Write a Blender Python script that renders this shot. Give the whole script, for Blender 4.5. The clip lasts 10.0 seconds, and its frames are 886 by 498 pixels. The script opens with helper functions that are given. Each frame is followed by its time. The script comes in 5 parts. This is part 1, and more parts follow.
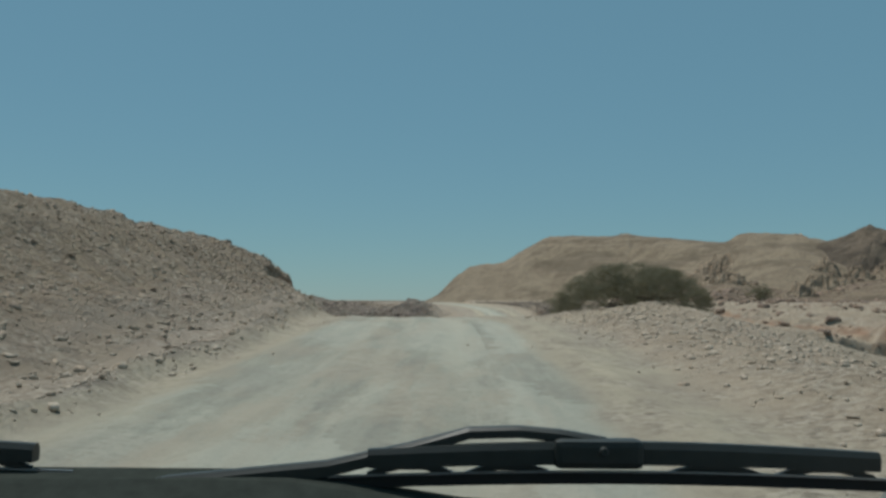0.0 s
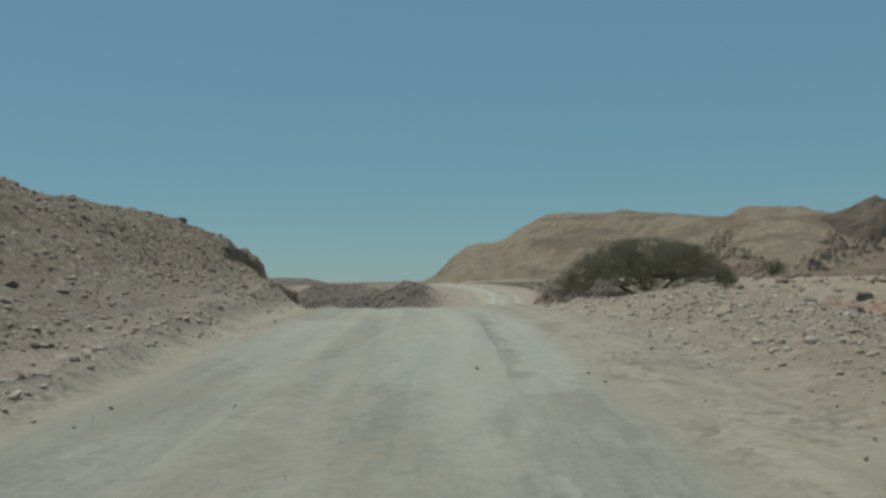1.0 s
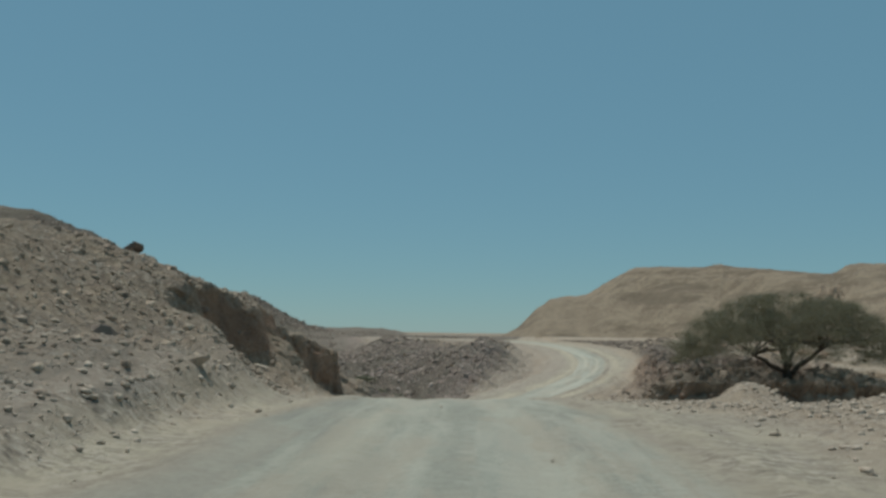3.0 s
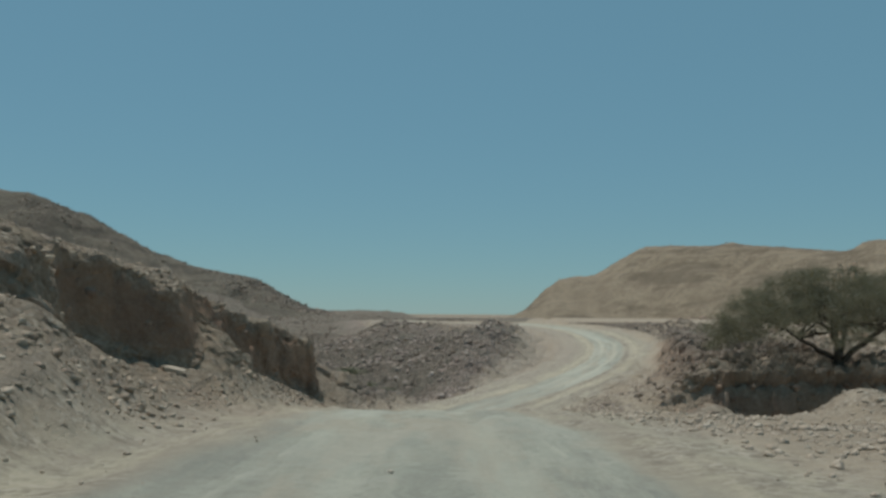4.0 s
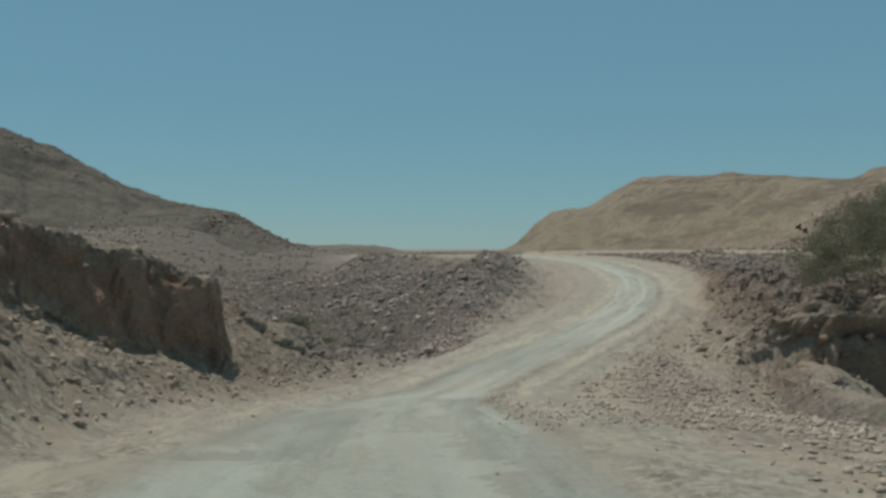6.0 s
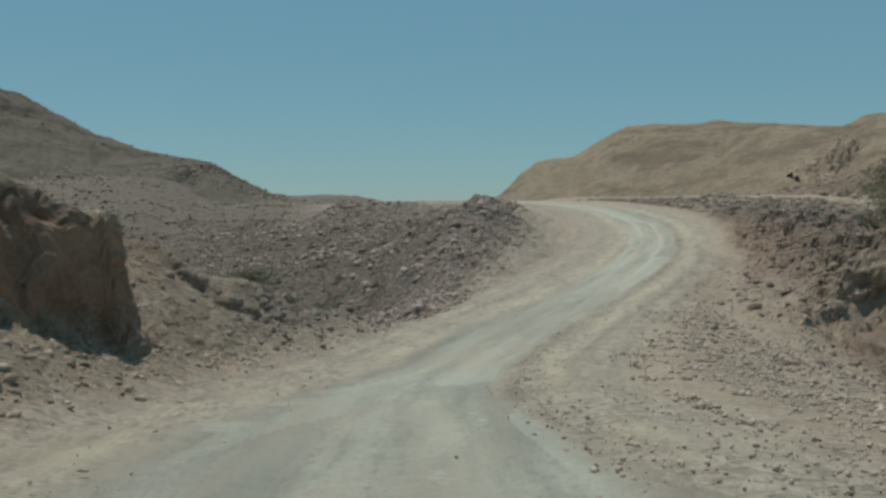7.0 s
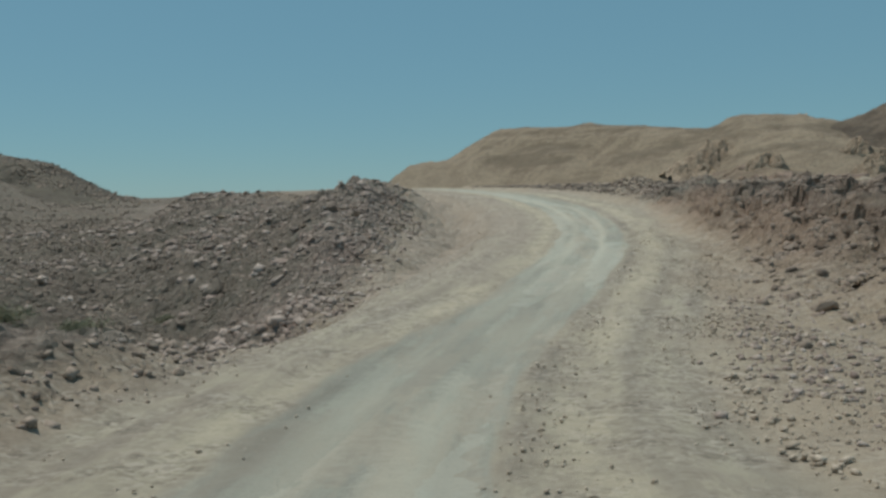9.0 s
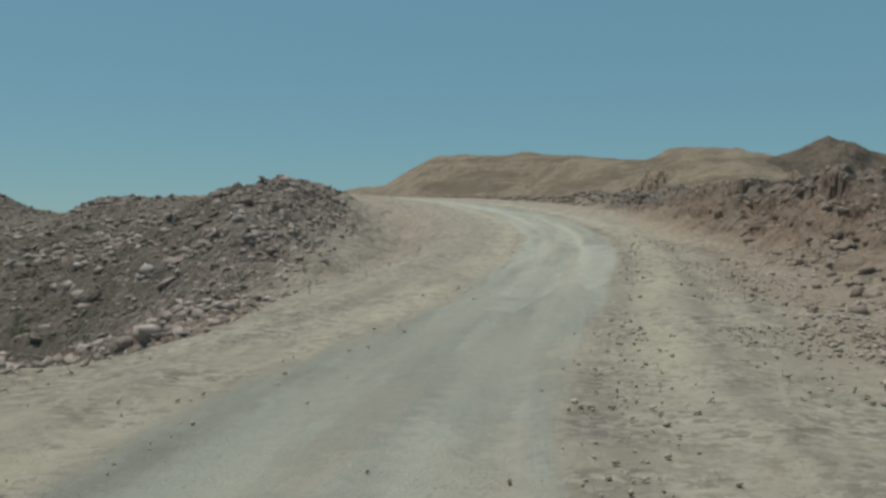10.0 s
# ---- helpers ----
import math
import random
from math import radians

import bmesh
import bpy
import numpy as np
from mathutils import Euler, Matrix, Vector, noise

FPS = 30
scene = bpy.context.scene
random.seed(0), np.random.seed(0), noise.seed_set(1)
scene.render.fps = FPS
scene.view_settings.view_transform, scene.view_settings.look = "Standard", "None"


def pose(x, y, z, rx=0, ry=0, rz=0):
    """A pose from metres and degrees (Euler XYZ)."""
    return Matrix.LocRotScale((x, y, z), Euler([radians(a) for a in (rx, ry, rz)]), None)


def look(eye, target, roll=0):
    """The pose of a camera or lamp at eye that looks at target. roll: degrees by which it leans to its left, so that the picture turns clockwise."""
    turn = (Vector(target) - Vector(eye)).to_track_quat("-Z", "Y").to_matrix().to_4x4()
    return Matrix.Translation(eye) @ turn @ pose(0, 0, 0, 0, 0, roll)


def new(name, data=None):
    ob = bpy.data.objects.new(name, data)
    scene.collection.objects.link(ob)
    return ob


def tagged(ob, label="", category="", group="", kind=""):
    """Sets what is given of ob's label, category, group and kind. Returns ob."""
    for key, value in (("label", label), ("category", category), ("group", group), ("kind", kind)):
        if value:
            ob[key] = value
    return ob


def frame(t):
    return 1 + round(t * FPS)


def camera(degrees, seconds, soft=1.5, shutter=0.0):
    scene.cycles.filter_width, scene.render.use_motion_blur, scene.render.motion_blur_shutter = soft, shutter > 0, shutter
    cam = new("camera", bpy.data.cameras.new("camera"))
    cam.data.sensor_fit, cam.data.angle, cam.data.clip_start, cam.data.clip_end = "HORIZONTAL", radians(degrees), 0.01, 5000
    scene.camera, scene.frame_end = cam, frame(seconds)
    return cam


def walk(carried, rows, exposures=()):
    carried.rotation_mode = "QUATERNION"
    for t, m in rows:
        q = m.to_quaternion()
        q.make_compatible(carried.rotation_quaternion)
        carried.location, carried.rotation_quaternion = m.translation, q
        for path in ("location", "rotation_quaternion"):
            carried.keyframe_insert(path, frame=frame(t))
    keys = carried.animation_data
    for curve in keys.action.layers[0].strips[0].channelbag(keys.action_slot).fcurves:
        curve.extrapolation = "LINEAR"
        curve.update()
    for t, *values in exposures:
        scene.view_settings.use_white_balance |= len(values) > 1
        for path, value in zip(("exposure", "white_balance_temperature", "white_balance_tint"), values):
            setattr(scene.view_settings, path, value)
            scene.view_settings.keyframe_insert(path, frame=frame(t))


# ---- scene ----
cam = camera(52, 10.0, soft=3.0)
PATH = [
    (0, (0.000, -0.000, 1.550), (-0.165, 9.981, 2.150), 0.26),
    (0.5, (0.006, 4.030, 1.675), (-0.242, 14.010, 2.258), 0.06),
    (1, (-0.049, 8.029, 1.778), (-0.182, 18.021, 2.158), -0.83),
    (1.5, (-0.074, 11.950, 1.934), (-0.250, 21.932, 2.519), -0.11),
    (2, (-0.248, 15.786, 2.036), (-1.154, 25.708, 2.890), 1.58),
    (2.5, (-0.148, 19.621, 2.179), (-0.899, 29.579, 2.704), 2.32),
    (3, (-0.414, 23.592, 2.307), (-1.453, 33.493, 3.252), 0.77),
    (3.2, (-0.537, 25.230, 2.385), (-1.594, 35.128, 3.337), 1.03),
    (4.3, (-0.850, 34.683, 2.487), (-1.948, 44.598, 3.188), -0.12),
    (4.5, (-1.014, 36.320, 2.485), (-1.885, 46.245, 3.334), -0.32),
    (5, (-1.445, 40.366, 2.420), (-2.405, 50.309, 2.876), 0.58),
    (5.5, (-1.894, 44.404, 2.283), (-2.761, 54.351, 2.845), 0.37),
    (5.7, (-2.100, 45.973, 2.223), (-3.060, 55.923, 2.488), 0.10),
    (6.8, (-3.439, 54.981, 1.641), (-4.410, 64.930, 1.398), -1.00),
    (7, (-3.631, 56.451, 1.513), (-4.458, 66.404, 1.020), -0.59),
    (7.5, (-4.068, 60.095, 1.213), (-4.404, 70.079, 0.770), -0.30),
    (8, (-4.419, 63.509, 0.889), (-4.416, 73.507, 1.054), -0.87),
    (8.5, (-4.706, 67.014, 0.441), (-4.593, 76.996, -0.147), 0.13),
    (9, (-4.840, 70.621, -0.015), (-4.252, 80.594, -0.446), -1.16),
    (9.5, (-4.817, 74.325, -0.633), (-4.001, 84.278, -1.154), -0.73),
    (10, (-4.564, 78.098, -1.230), (-3.260, 88.012, -1.349), 0.17),
]
walk(cam, [(t, look(eye, target, roll)) for t, eye, target, roll in PATH], [(0, -0.55, 6200, 2), (5.5, -0.53, 6200, 2), (7.0, -0.46, 6200, 2), (9.0, -0.48, 6200, 2), (10, -0.47, 6250, 2)])

# ---- world and sun ----
SUN_WAY = Vector((-0.24, 0.25, 0.94)).normalized()
world = bpy.data.worlds.new("sky_world")
scene.world = world
world.use_nodes = True
wn = world.node_tree
sky = wn.nodes.new("ShaderNodeTexSky")
sky.sky_type = "NISHITA"
sky.sun_disc = False
sky.sun_elevation = math.asin(SUN_WAY.z)
sky.sun_rotation = math.atan2(SUN_WAY.x, SUN_WAY.y)
sky.air_density, sky.dust_density, sky.ozone_density = 1.0, 0.0, 1.0
haze = wn.nodes.new("ShaderNodeMix")
haze.data_type, haze.blend_type = "RGBA", "MULTIPLY"
haze.inputs[0].default_value = 1.0
haze.inputs[7].default_value = (0.86, 0.98, 0.93, 1)
wn.links.new(sky.outputs[0], haze.inputs[6])
# one flat blue mixed over the sky, imitating haze in a windscreen
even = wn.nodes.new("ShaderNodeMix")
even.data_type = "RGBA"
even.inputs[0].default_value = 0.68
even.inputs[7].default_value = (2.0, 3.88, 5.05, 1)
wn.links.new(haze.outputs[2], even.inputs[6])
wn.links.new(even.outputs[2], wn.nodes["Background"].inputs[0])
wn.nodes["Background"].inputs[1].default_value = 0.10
sun_data = bpy.data.lights.new("sun", "SUN")
sun_data.energy, sun_data.angle, sun_data.color = 3.95, radians(0.5), (1.0, 0.915, 0.845)
sun = new("sun", sun_data)
sun.matrix_world = look(SUN_WAY * 50, (0, 0, 0))
scene.view_settings.exposure = 0.0


# ---- numbers and noise ----
LAT = np.random.RandomState(7).rand(256, 256)


def vnoise(x, y, seed=0):
    """Smooth value noise, 0 to 1, one cell a metre."""
    x, y = x + seed * 17.3, y + seed * 41.7
    i, j = np.floor(x).astype(int), np.floor(y).astype(int)
    u, v = x - i, y - j
    u, v = u * u * (3 - 2 * u), v * v * (3 - 2 * v)
    a, b = LAT[i % 256, j % 256], LAT[(i + 1) % 256, j % 256]
    c, d = LAT[i % 256, (j + 1) % 256], LAT[(i + 1) % 256, (j + 1) % 256]
    return (a * (1 - u) + b * u) * (1 - v) + (c * (1 - u) + d * u) * v


def fbm(x, y, octaves=4, seed=0):
    """Layered noise, about -1 to 1."""
    out, amp, tot = 0.0, 1.0, 0.0
    for k in range(octaves):
        out = out + amp * (2 * vnoise(x * 2**k, y * 2**k, seed + 3 * k) - 1)
        tot, amp = tot + amp, amp * 0.55
    return out / tot


def step(a, b, x):
    t = np.clip((x - a) / (b - a), 0, 1)
    return t * t * (3 - 2 * t)


def spline(knots, s):
    """Catmull-Rom through rows of numbers; s in knot steps."""
    k = np.asarray(knots, float)
    k = np.vstack([2 * k[0] - k[1], k, 2 * k[-1] - k[-2]])
    i = np.clip(np.floor(s).astype(int), 0, len(k) - 4)
    t = (s - i)[:, None]
    a, b, c, d = k[i], k[i + 1], k[i + 2], k[i + 3]
    return 0.5 * (2 * b + (c - a) * t + (2 * a - 5 * b + 4 * c - d) * t**2 + (3 * b - a - 3 * c + d) * t**3)


# ---- lie of the land ----
# centre of the track: x, y, z
TRACK = [(-0.6, -60, -1.9), (-0.6, -30, -0.95), (-0.6, 0, 0.0), (-0.6, 12, 0.36), (-0.7, 24, 0.76), (-1.2, 35, 1.0), (-2.2, 45, 0.78),
         (-3.6, 55, 0.08), (-4.8, 64, -0.80), (-5.3, 72, -1.80), (-5.0, 79, -2.55), (-3.5, 87, -2.66), (-0.8, 96, -2.2),
         (2.3, 106, -1.5), (4.4, 115, -0.78), (5.0, 124, 0.05), (3.0, 133, 0.98), (-2.8, 140.5, 1.65), (-9.5, 148, 1.7), (-19, 163, 1.7), (-25, 188, 1.7), (-33, 222, 1.7)]
CENTRE = spline(TRACK, np.linspace(0, len(TRACK) - 1, 900))
seg = np.diff(CENTRE[:, :2], axis=0)
ALONG = np.r_[0, np.cumsum(np.hypot(seg[:, 0], seg[:, 1]))]
TANG = np.gradient(CENTRE[:, :2], axis=0)
TANG /= np.linalg.norm(TANG, axis=1)[:, None]


def road_coords(x, y):
    """Signed distance from the track (right is positive), way along it and its height there."""
    x, y = np.ravel(x), np.ravel(y)
    d, along, z = np.where(x < -5, -999.0, 999.0), np.zeros(x.shape), np.zeros(x.shape)
    near = np.where((np.abs(x + 5) < 90) & (y > -90) & (y < 230))[0]
    for part in np.array_split(near, max(1, len(near) // 8000)):
        dx, dy = x[part, None] - CENTRE[None, ::2, 0], y[part, None] - CENTRE[None, ::2, 1]
        k = np.argmin(dx * dx + dy * dy, axis=1)
        tx, ty, px, py = TANG[::2][k, 0], TANG[::2][k, 1], x[part] - CENTRE[::2][k, 0], y[part] - CENTRE[::2][k, 1]
        side = np.sign(px * ty - py * tx)
        d[part], along[part], z[part] = side * np.hypot(px, py), ALONG[::2][k], CENTRE[::2][k, 2]
    return d, along, z


def shoulder(y):
    """How far the bare left shoulder reaches from the middle of the track."""
    return np.interp(y, [76, 84, 90, 96, 100, 106, 115, 125, 135, 145], [5.0, 3.9, 4.2, 4.9, 5.3, 6.2, 7.6, 8.0, 6.2, 5.0])


def left_edge(s):
    """Left edge of the worn surface, as a distance from the middle of the track, by the way along it."""
    return np.interp(s, [0, 20, 45, 58, 70, 80, 87, 90, 94, 98, 105, 111, 116, 122, 130, 150], [-3.5, -3.4, -3.0, -2.7, -2.3, -1.95, -1.95, -1.5, -1.05, -0.9, -0.8, -0.75, -1.05, -1.25, -1.4, -1.6])


def right_edge(s):
    return np.interp(s, [0, 28, 45, 56, 64, 72, 80, 86, 89, 93, 97, 102, 106, 110, 120, 130, 150], [2.3, 2.4, 2.3, 2.4, 2.1, 1.4, 1.1, 1.22, 1.42, 1.7, 1.94, 2.15, 2.25, 2.05, 1.65, 1.5, 1.6])


def berm_at(s):
    """Where the grader's berm lies, left of the middle of the track."""
    return np.interp(s, [0, 12, 30, 45], [3.9, 4.05, 4.7, 4.9])


def land(x, y):
    """Height of the ground and its make-up: bare track, dark rubble, red cut rock, coarse stone."""
    x, y = np.asarray(x, float).ravel(), np.asarray(y, float).ravel()
    d, along, zr = road_coords(x, y)
    yr = np.clip(y, -60, 139)
    xc = np.interp(yr, CENTRE[:720, 1], CENTRE[:720, 0])
    zc = np.interp(yr, CENTRE[:720, 1], CENTRE[:720, 2])
    dl, dr, far = xc - x, x - xc, np.hypot(x, y - 80)
    ragged = 0.9 * fbm(x / 4.5, y / 4.5, 3, 11) + 0.35 * fbm(x / 1.2, y / 1.2, 3, 13)
    # wide plain, with the wadi floor at both sides
    plain = -4.5 + 6.5 * step(120, 250, y) + 7.0 * step(300, 2500, far) + 0.5 * fbm(x / 40, y / 40, 3, 5)
    wander = 9.0 * fbm(x / 30, y / 30, 3, 29)
    terr = step(0, 2.5, x - 36 + 0.25 * (y - 90) + 2.0 * ragged + wander) * step(66, 86, y + 3 * ragged + 0.35 * (x - 40) + wander) * (x > 15)
    plain = plain + (np.maximum(plain, 0.2 + 0.028 * (y - 90) + 0.35 * ragged + 2.2 * np.abs(fbm(x / 11, y / 11, 3, 23))) - plain) * terr
    # stony hill at the left, cut off by a low cliff
    foot = 2.5 * (1 - step(8, 34, y)) * step(3.5, 7, -x)
    slope = zc + np.interp(-x - foot, [3.6, 4.4, 5.5, 6.5, 9, 10, 11.5, 13, 16, 23, 40, 70, 120], [0, 0.12, 0.42, 0.75, 1.3, 2.0, 3.1, 3.85, 4.3, 4.75, 4.9, 4.4, 2.5])
    crown = np.interp(-x, [7, 9, 11, 13, 18, 25, 40, 70, 120], [2.6, 3.3, 4.0, 4.7, 5.4, 5.7, 5.8, 5.0, 2.5]) - 0.1 * (y - 50) - 1.3 * step(74.2, 77.5, y)
    crown = crown - 0.5 * step(56, 62, y) * (1 - step(9, 14, -x - np.interp(y, [50, 74], [0.5, 2.6])))
    hill = slope * (1 - step(42, 50, y)) + crown * step(42, 50, y) + 0.35 * ragged * step(5, 9, -x)
    crag = fbm(x / 4.0, y / 4.0, 3, 15)
    edge = -9.9 - np.interp(y, [50, 73, 84], [0, 3.2, 3.7]) + 1.3 * crag + 0.6 * ragged - 1.2 * np.exp(-(((y - 52.5) / 2.2) ** 2)) - 1.3 * np.exp(-(((y - 66.5) / 4.0) ** 2)) + 0.7 * np.exp(-(((y - 58.3) / 1.8) ** 2))
    edge = edge + 1.15 * np.exp(-(((y - 73.6) / 2.3) ** 2)) + 0.7 * np.exp(-(((y - 66.0) / 2.5) ** 2)) - 0.5 * step(75.0, 76.5, y) + 0.5 * np.exp(-(((y - 54.6) / 1.8) ** 2)) + 0.32 * step(57, 60, y) * fbm(x / 9, y / 0.9, 3, 53)
    brink = 0.32 + 2.6 * step(73.5, 79, y)
    bench = (1.5 * step(-0.1, 0.55, fbm(x / 5, y / 2.4, 3, 51)) + 0.9 * np.exp(-(((y - 62.5) / 2.2) ** 2))) * (1 - step(72, 74, y)) * step(59.5, 61.5, y)
    in_hill = (0.62 * step(-brink, brink, edge - x) + 0.38 * step(-brink, brink, edge - x - bench)) * (1 - step(75.8, 86.5, y + 1.3 * ragged + 0.3 * (x + 12)))
    in_hill = 1 - (1 - in_hill) * step(42, 47, y)
    talus = zc + (0.35 + 0.22 * fbm(x / 5, y / 5, 2, 17)) * np.clip(dl - 3.5, 0, 8) + 0.3 * ragged * step(3.5, 6, dl)
    talus = talus + np.interp(y + 1.2 * ragged, [46, 50, 55.5, 57.5, 60, 63, 67, 72], [0.8, 0.0, 0.0, 1.5, 1.0, 0.5, 0.2, 0.0]) * step(3.8, 8.0, dl)
    talus = talus + (plain - talus) * step(4.2, 12.5, dl + 0.5 * ragged) * step(80, 88, y)
    left = hill * in_hill + talus * (1 - in_hill)
    shelf = step(0, 0.6, y - 81.8 + 0.8 * ragged + 0.25 * (x + 13))
    shelf_reach = step(0, 1.0, -11.0 - x + 0.6 * ragged) * (1 - step(86, 93, y)) * (y > 76)
    left = left + 0.55 * shelf * shelf_reach
    # slope of the bowl and the mound of broken rock inside the bend
    left = left + (plain - left) * step(84, 98, y)
    yc = 137 + np.clip(-x - 5, 0, 60)
    bowl = np.interp(y - yc, [-34, -31, -2, 0, 3, 30], [-4.8, -4.0, 1.6, 1.85, 1.5, 1.4]) + 0.35 * ragged
    rise = np.interp(y - 0.25 * np.clip(-x - 20, 0, 80), [92, 100, 130, 165, 200, 280, 400], [-4.9, -4.5, -2.3, -0.5, 0.9, 4.0, 4.5]) + 0.7 * ragged
    rise = rise + step(3, 24, -(x + 3.6 + 0.30 * (y - 56))) * np.interp(y, [108, 135, 165, 200, 280], [0.0, 0.8, 2.6, 4.6, 7.0])
    bowl = bowl + (rise - bowl) * step(19, 28, -x - 0.13 * (y - 137))
    left = np.where(y > 100, np.maximum(left, bowl), left)
    left = np.where(y < 90, left + (plain - left) * step(70, 120, -x), left)
    cx = np.interp(y, [98, 104, 112, 119, 128, 136, 150, 165], [-5.8, -6.2, -7.0, -7.3, -5.9, -5.2, -10, -16])
    cz = np.interp(y, [94, 100, 104, 112, 119, 128, 136, 142, 165], [-3.2, -2.6, -2.0, -0.35, 0.8, 1.6, 1.75, 1.65, 1.4])
    mound = cz - 0.50 * np.clip(cx - x - 1.0, 0, 99) - 0.40 * np.clip(x - cx - 1.0, 0, 99) + 0.75 * ragged + (0.7 * np.abs(fbm(x / 2.6, y / 2.6, 3, 19)) - 0.2) * step(108, 122, y)
    mound = np.where((y > 94) & (y < 172), mound, -9.0)
    # right of the track: a low bank, a flat by the dip, then the wadi
    bank_r = np.interp(dr, [0, 3.2, 4.6, 6, 9, 13, 22, 40], [0, 0.02, 0.22, 0.36, 0.34, -0.6, -3.0, -4.2])
    drop_r = np.interp(dr, [0, 3.2, 4.6, 5.8, 7.5, 10, 14, 22, 40], [0, 0.02, 0.2, 0.24, 0.06, -0.6, -1.7, -3.2, -4.2])
    bank_r = drop_r + (bank_r - drop_r) * step(20, 32, y)
    flat_r = np.interp(dr, [0, 3.2, 4.8, 7, 9, 12, 22, 40], [0, 0.0, 0.02, -0.05, -0.25, -1.4, -3.4, -4.0])
    bank_r = bank_r - 0.35 * step(30, 46, y) * step(3.2, 5.5, dr)
    bank_r = bank_r + 0.42 * step(5.5, 8.0, x + 0.8 * ragged) * step(29, 38, y) * (1 - step(47, 53, y))
    k = step(54, 62, y)
    right = zc + bank_r * (1 - k) + flat_r * k
    right = right + (plain - right) * step(30, 60, dr)
    base = np.where(dr > 0, right, np.maximum(left, mound))
    # gully beside the track, and the bank beyond it
    rim = np.interp(y, [50, 58, 66, 75, 82, 90], [6.4, 4.8, 5.0, 5.8, 5.6, 8.2]) + 0.9 * ragged
    lip = y + 2.8 * ragged - 0.06 * np.clip(x - 9, 0, 20)
    gully = step(0, 2.0, x - rim) * step(50, 60, y) * (1 - step(86.1, 87.9, lip)) * (1 - step(26, 44, x))
    base = base + (-4.7 + 2.6 * (1 - step(0.5, 7.0, x - rim)) + 0.5 * ragged - base) * gully
    base = base + 0.9 * np.exp(-(((x - 6.3) / 1.1) ** 2) - ((y - 52.5) / 1.6) ** 2)
    toe = np.interp(y, [84, 89, 93, 99, 106, 114, 122, 130, 145], [4.6, 4.0, 4.7, 6.0, 6.9, 8.1, 9.1, 9.3, 11.5])
    run = np.interp(y, [88, 94, 102, 110], [6.2, 5.6, 3.6, 3.0])
    bank = step(0, 1, (x - toe + 0.9 * ragged) / run) * step(86.1, 87.9, lip)
    top = np.interp(y, [86, 93, 100, 108, 118, 135, 150, 180], [-0.3, 0.0, 0.55, 1.3, 0.9, 1.9, 2.1, 2.0]) - 0.5 * step(13, 20, x) + 0.7 * ragged + 0.9 * np.abs(fbm(x / 2.8, y / 2.8, 3, 25)) - 0.5 + 0.8 * np.exp(-((x - 17.3) ** 2 + (y - 92) ** 2) / 40.0)
    top = top + (plain - top) * step(30, 60, x) * (1 - step(120, 150, y))
    base = np.where((y > 84) & (x > 3), base + (top - base) * bank, base)
    base = np.where((y > 122) & (x > 2), np.maximum(base, np.interp(y, [122, 130, 140, 150, 200], [-3, 0.2, 1.55, 2.0, 2.2])), base)
    # the graded track itself
    w = 1 - step(3.7, 6.0, np.abs(d) + 0.5 * fbm(x / 3, y / 3, 2, 21))
    rut = -0.05 * np.exp(-((np.abs(d + 0.1) - 0.85) / 0.3) ** 2) + 0.06 * np.exp(-((np.abs(d) - 2.9) / 0.4) ** 2)
    berm = (1 - step(38, 46, y)) * (0.22 + 0.14 * fbm(x / 1.1, y / 1.6, 3, 49)) * np.exp(-((d + berm_at(y) + 0.25 * fbm(along / 3, d, 2, 48)) / 0.34) ** 2)
    z = berm + base * (1 - w) + (zr + rut * (1 - step(3.3, 4.2, np.abs(d)))) * w
    rough = 1 - 0.93 * w
    near = 1 - step(150, 400, far)
    flat = (1 - step(5.5, 7.5, np.abs(d - 1.2))) * step(58, 70, y)
    face = np.clip(5 * in_hill * (1 - in_hill), 0, 1) * (x < 0) * (y > 48)
    z = z + rough * near * (1 - 0.8 * face) * (1 - 0.75 * flat) * (np.where((x > 0) & (y < 60), 0.08, 0.17) * fbm(x / 1.7, y / 1.7, 4, 31) + 0.085 * fbm(x * 1.6, y * 1.6, 2, 33)) + 0.012 * fbm(x * 1.5, y * 1.5, 3, 35)
    s = along - 60
    soft = 0.18 + 0.55 * (1 - step(62, 82, s))
    crumbled = 0.16 * fbm(x / 0.9, y / 1.4, 3, 43) + 0.30 * (1 - step(60, 84, s)) * fbm(x / 1.5, y / 4, 3, 44)
    track = step(0, 1, (d - left_edge(s) + 1.4 * crumbled) / (1.5 * soft) + 0.5) * step(0, 1, (right_edge(s) - d + crumbled) / soft + 0.5)
    dark = step(0, 7, y + ragged - 77 - 6 * step(6, 8, -d)) * step(0, 1.6, -d - shoulder(y) - 0.6 + 0.7 * ragged) * (1 - step(400, 600, y)) * (1 - w)
    dark = np.maximum(dark, (0.4 + 0.55 * step(90, 96, y)) * bank * step(84, 90, y) * (1 - step(125, 140, y)) * (1 - step(14, 24, x)) * (1 - w))
    dark = np.maximum(dark, 0.8 * np.clip(5 * gully * (1 - gully), 0, 1) * (x > 3) * (1 - w))
    cut = np.clip(4 * terr * (1 - terr), 0, 1) * (y < 160) + np.clip(5 * in_hill * (1 - in_hill), 0, 1) * step(46, 52, y) * (1 - 0.75 * step(75.5, 77.5, y)) * (x < 0) + 0.45 * np.clip(5 * gully * (1 - gully), 0, 1) * step(82, 86, y) * (1 - step(20, 26, x)) + ((0.2 + 0.22 * step(94, 98, y)) * np.clip(4 * bank * (1 - bank), 0, 1) + (0.04 + 0.14 * step(94, 98, y)) * bank) * (y < 122) * (x < 24)
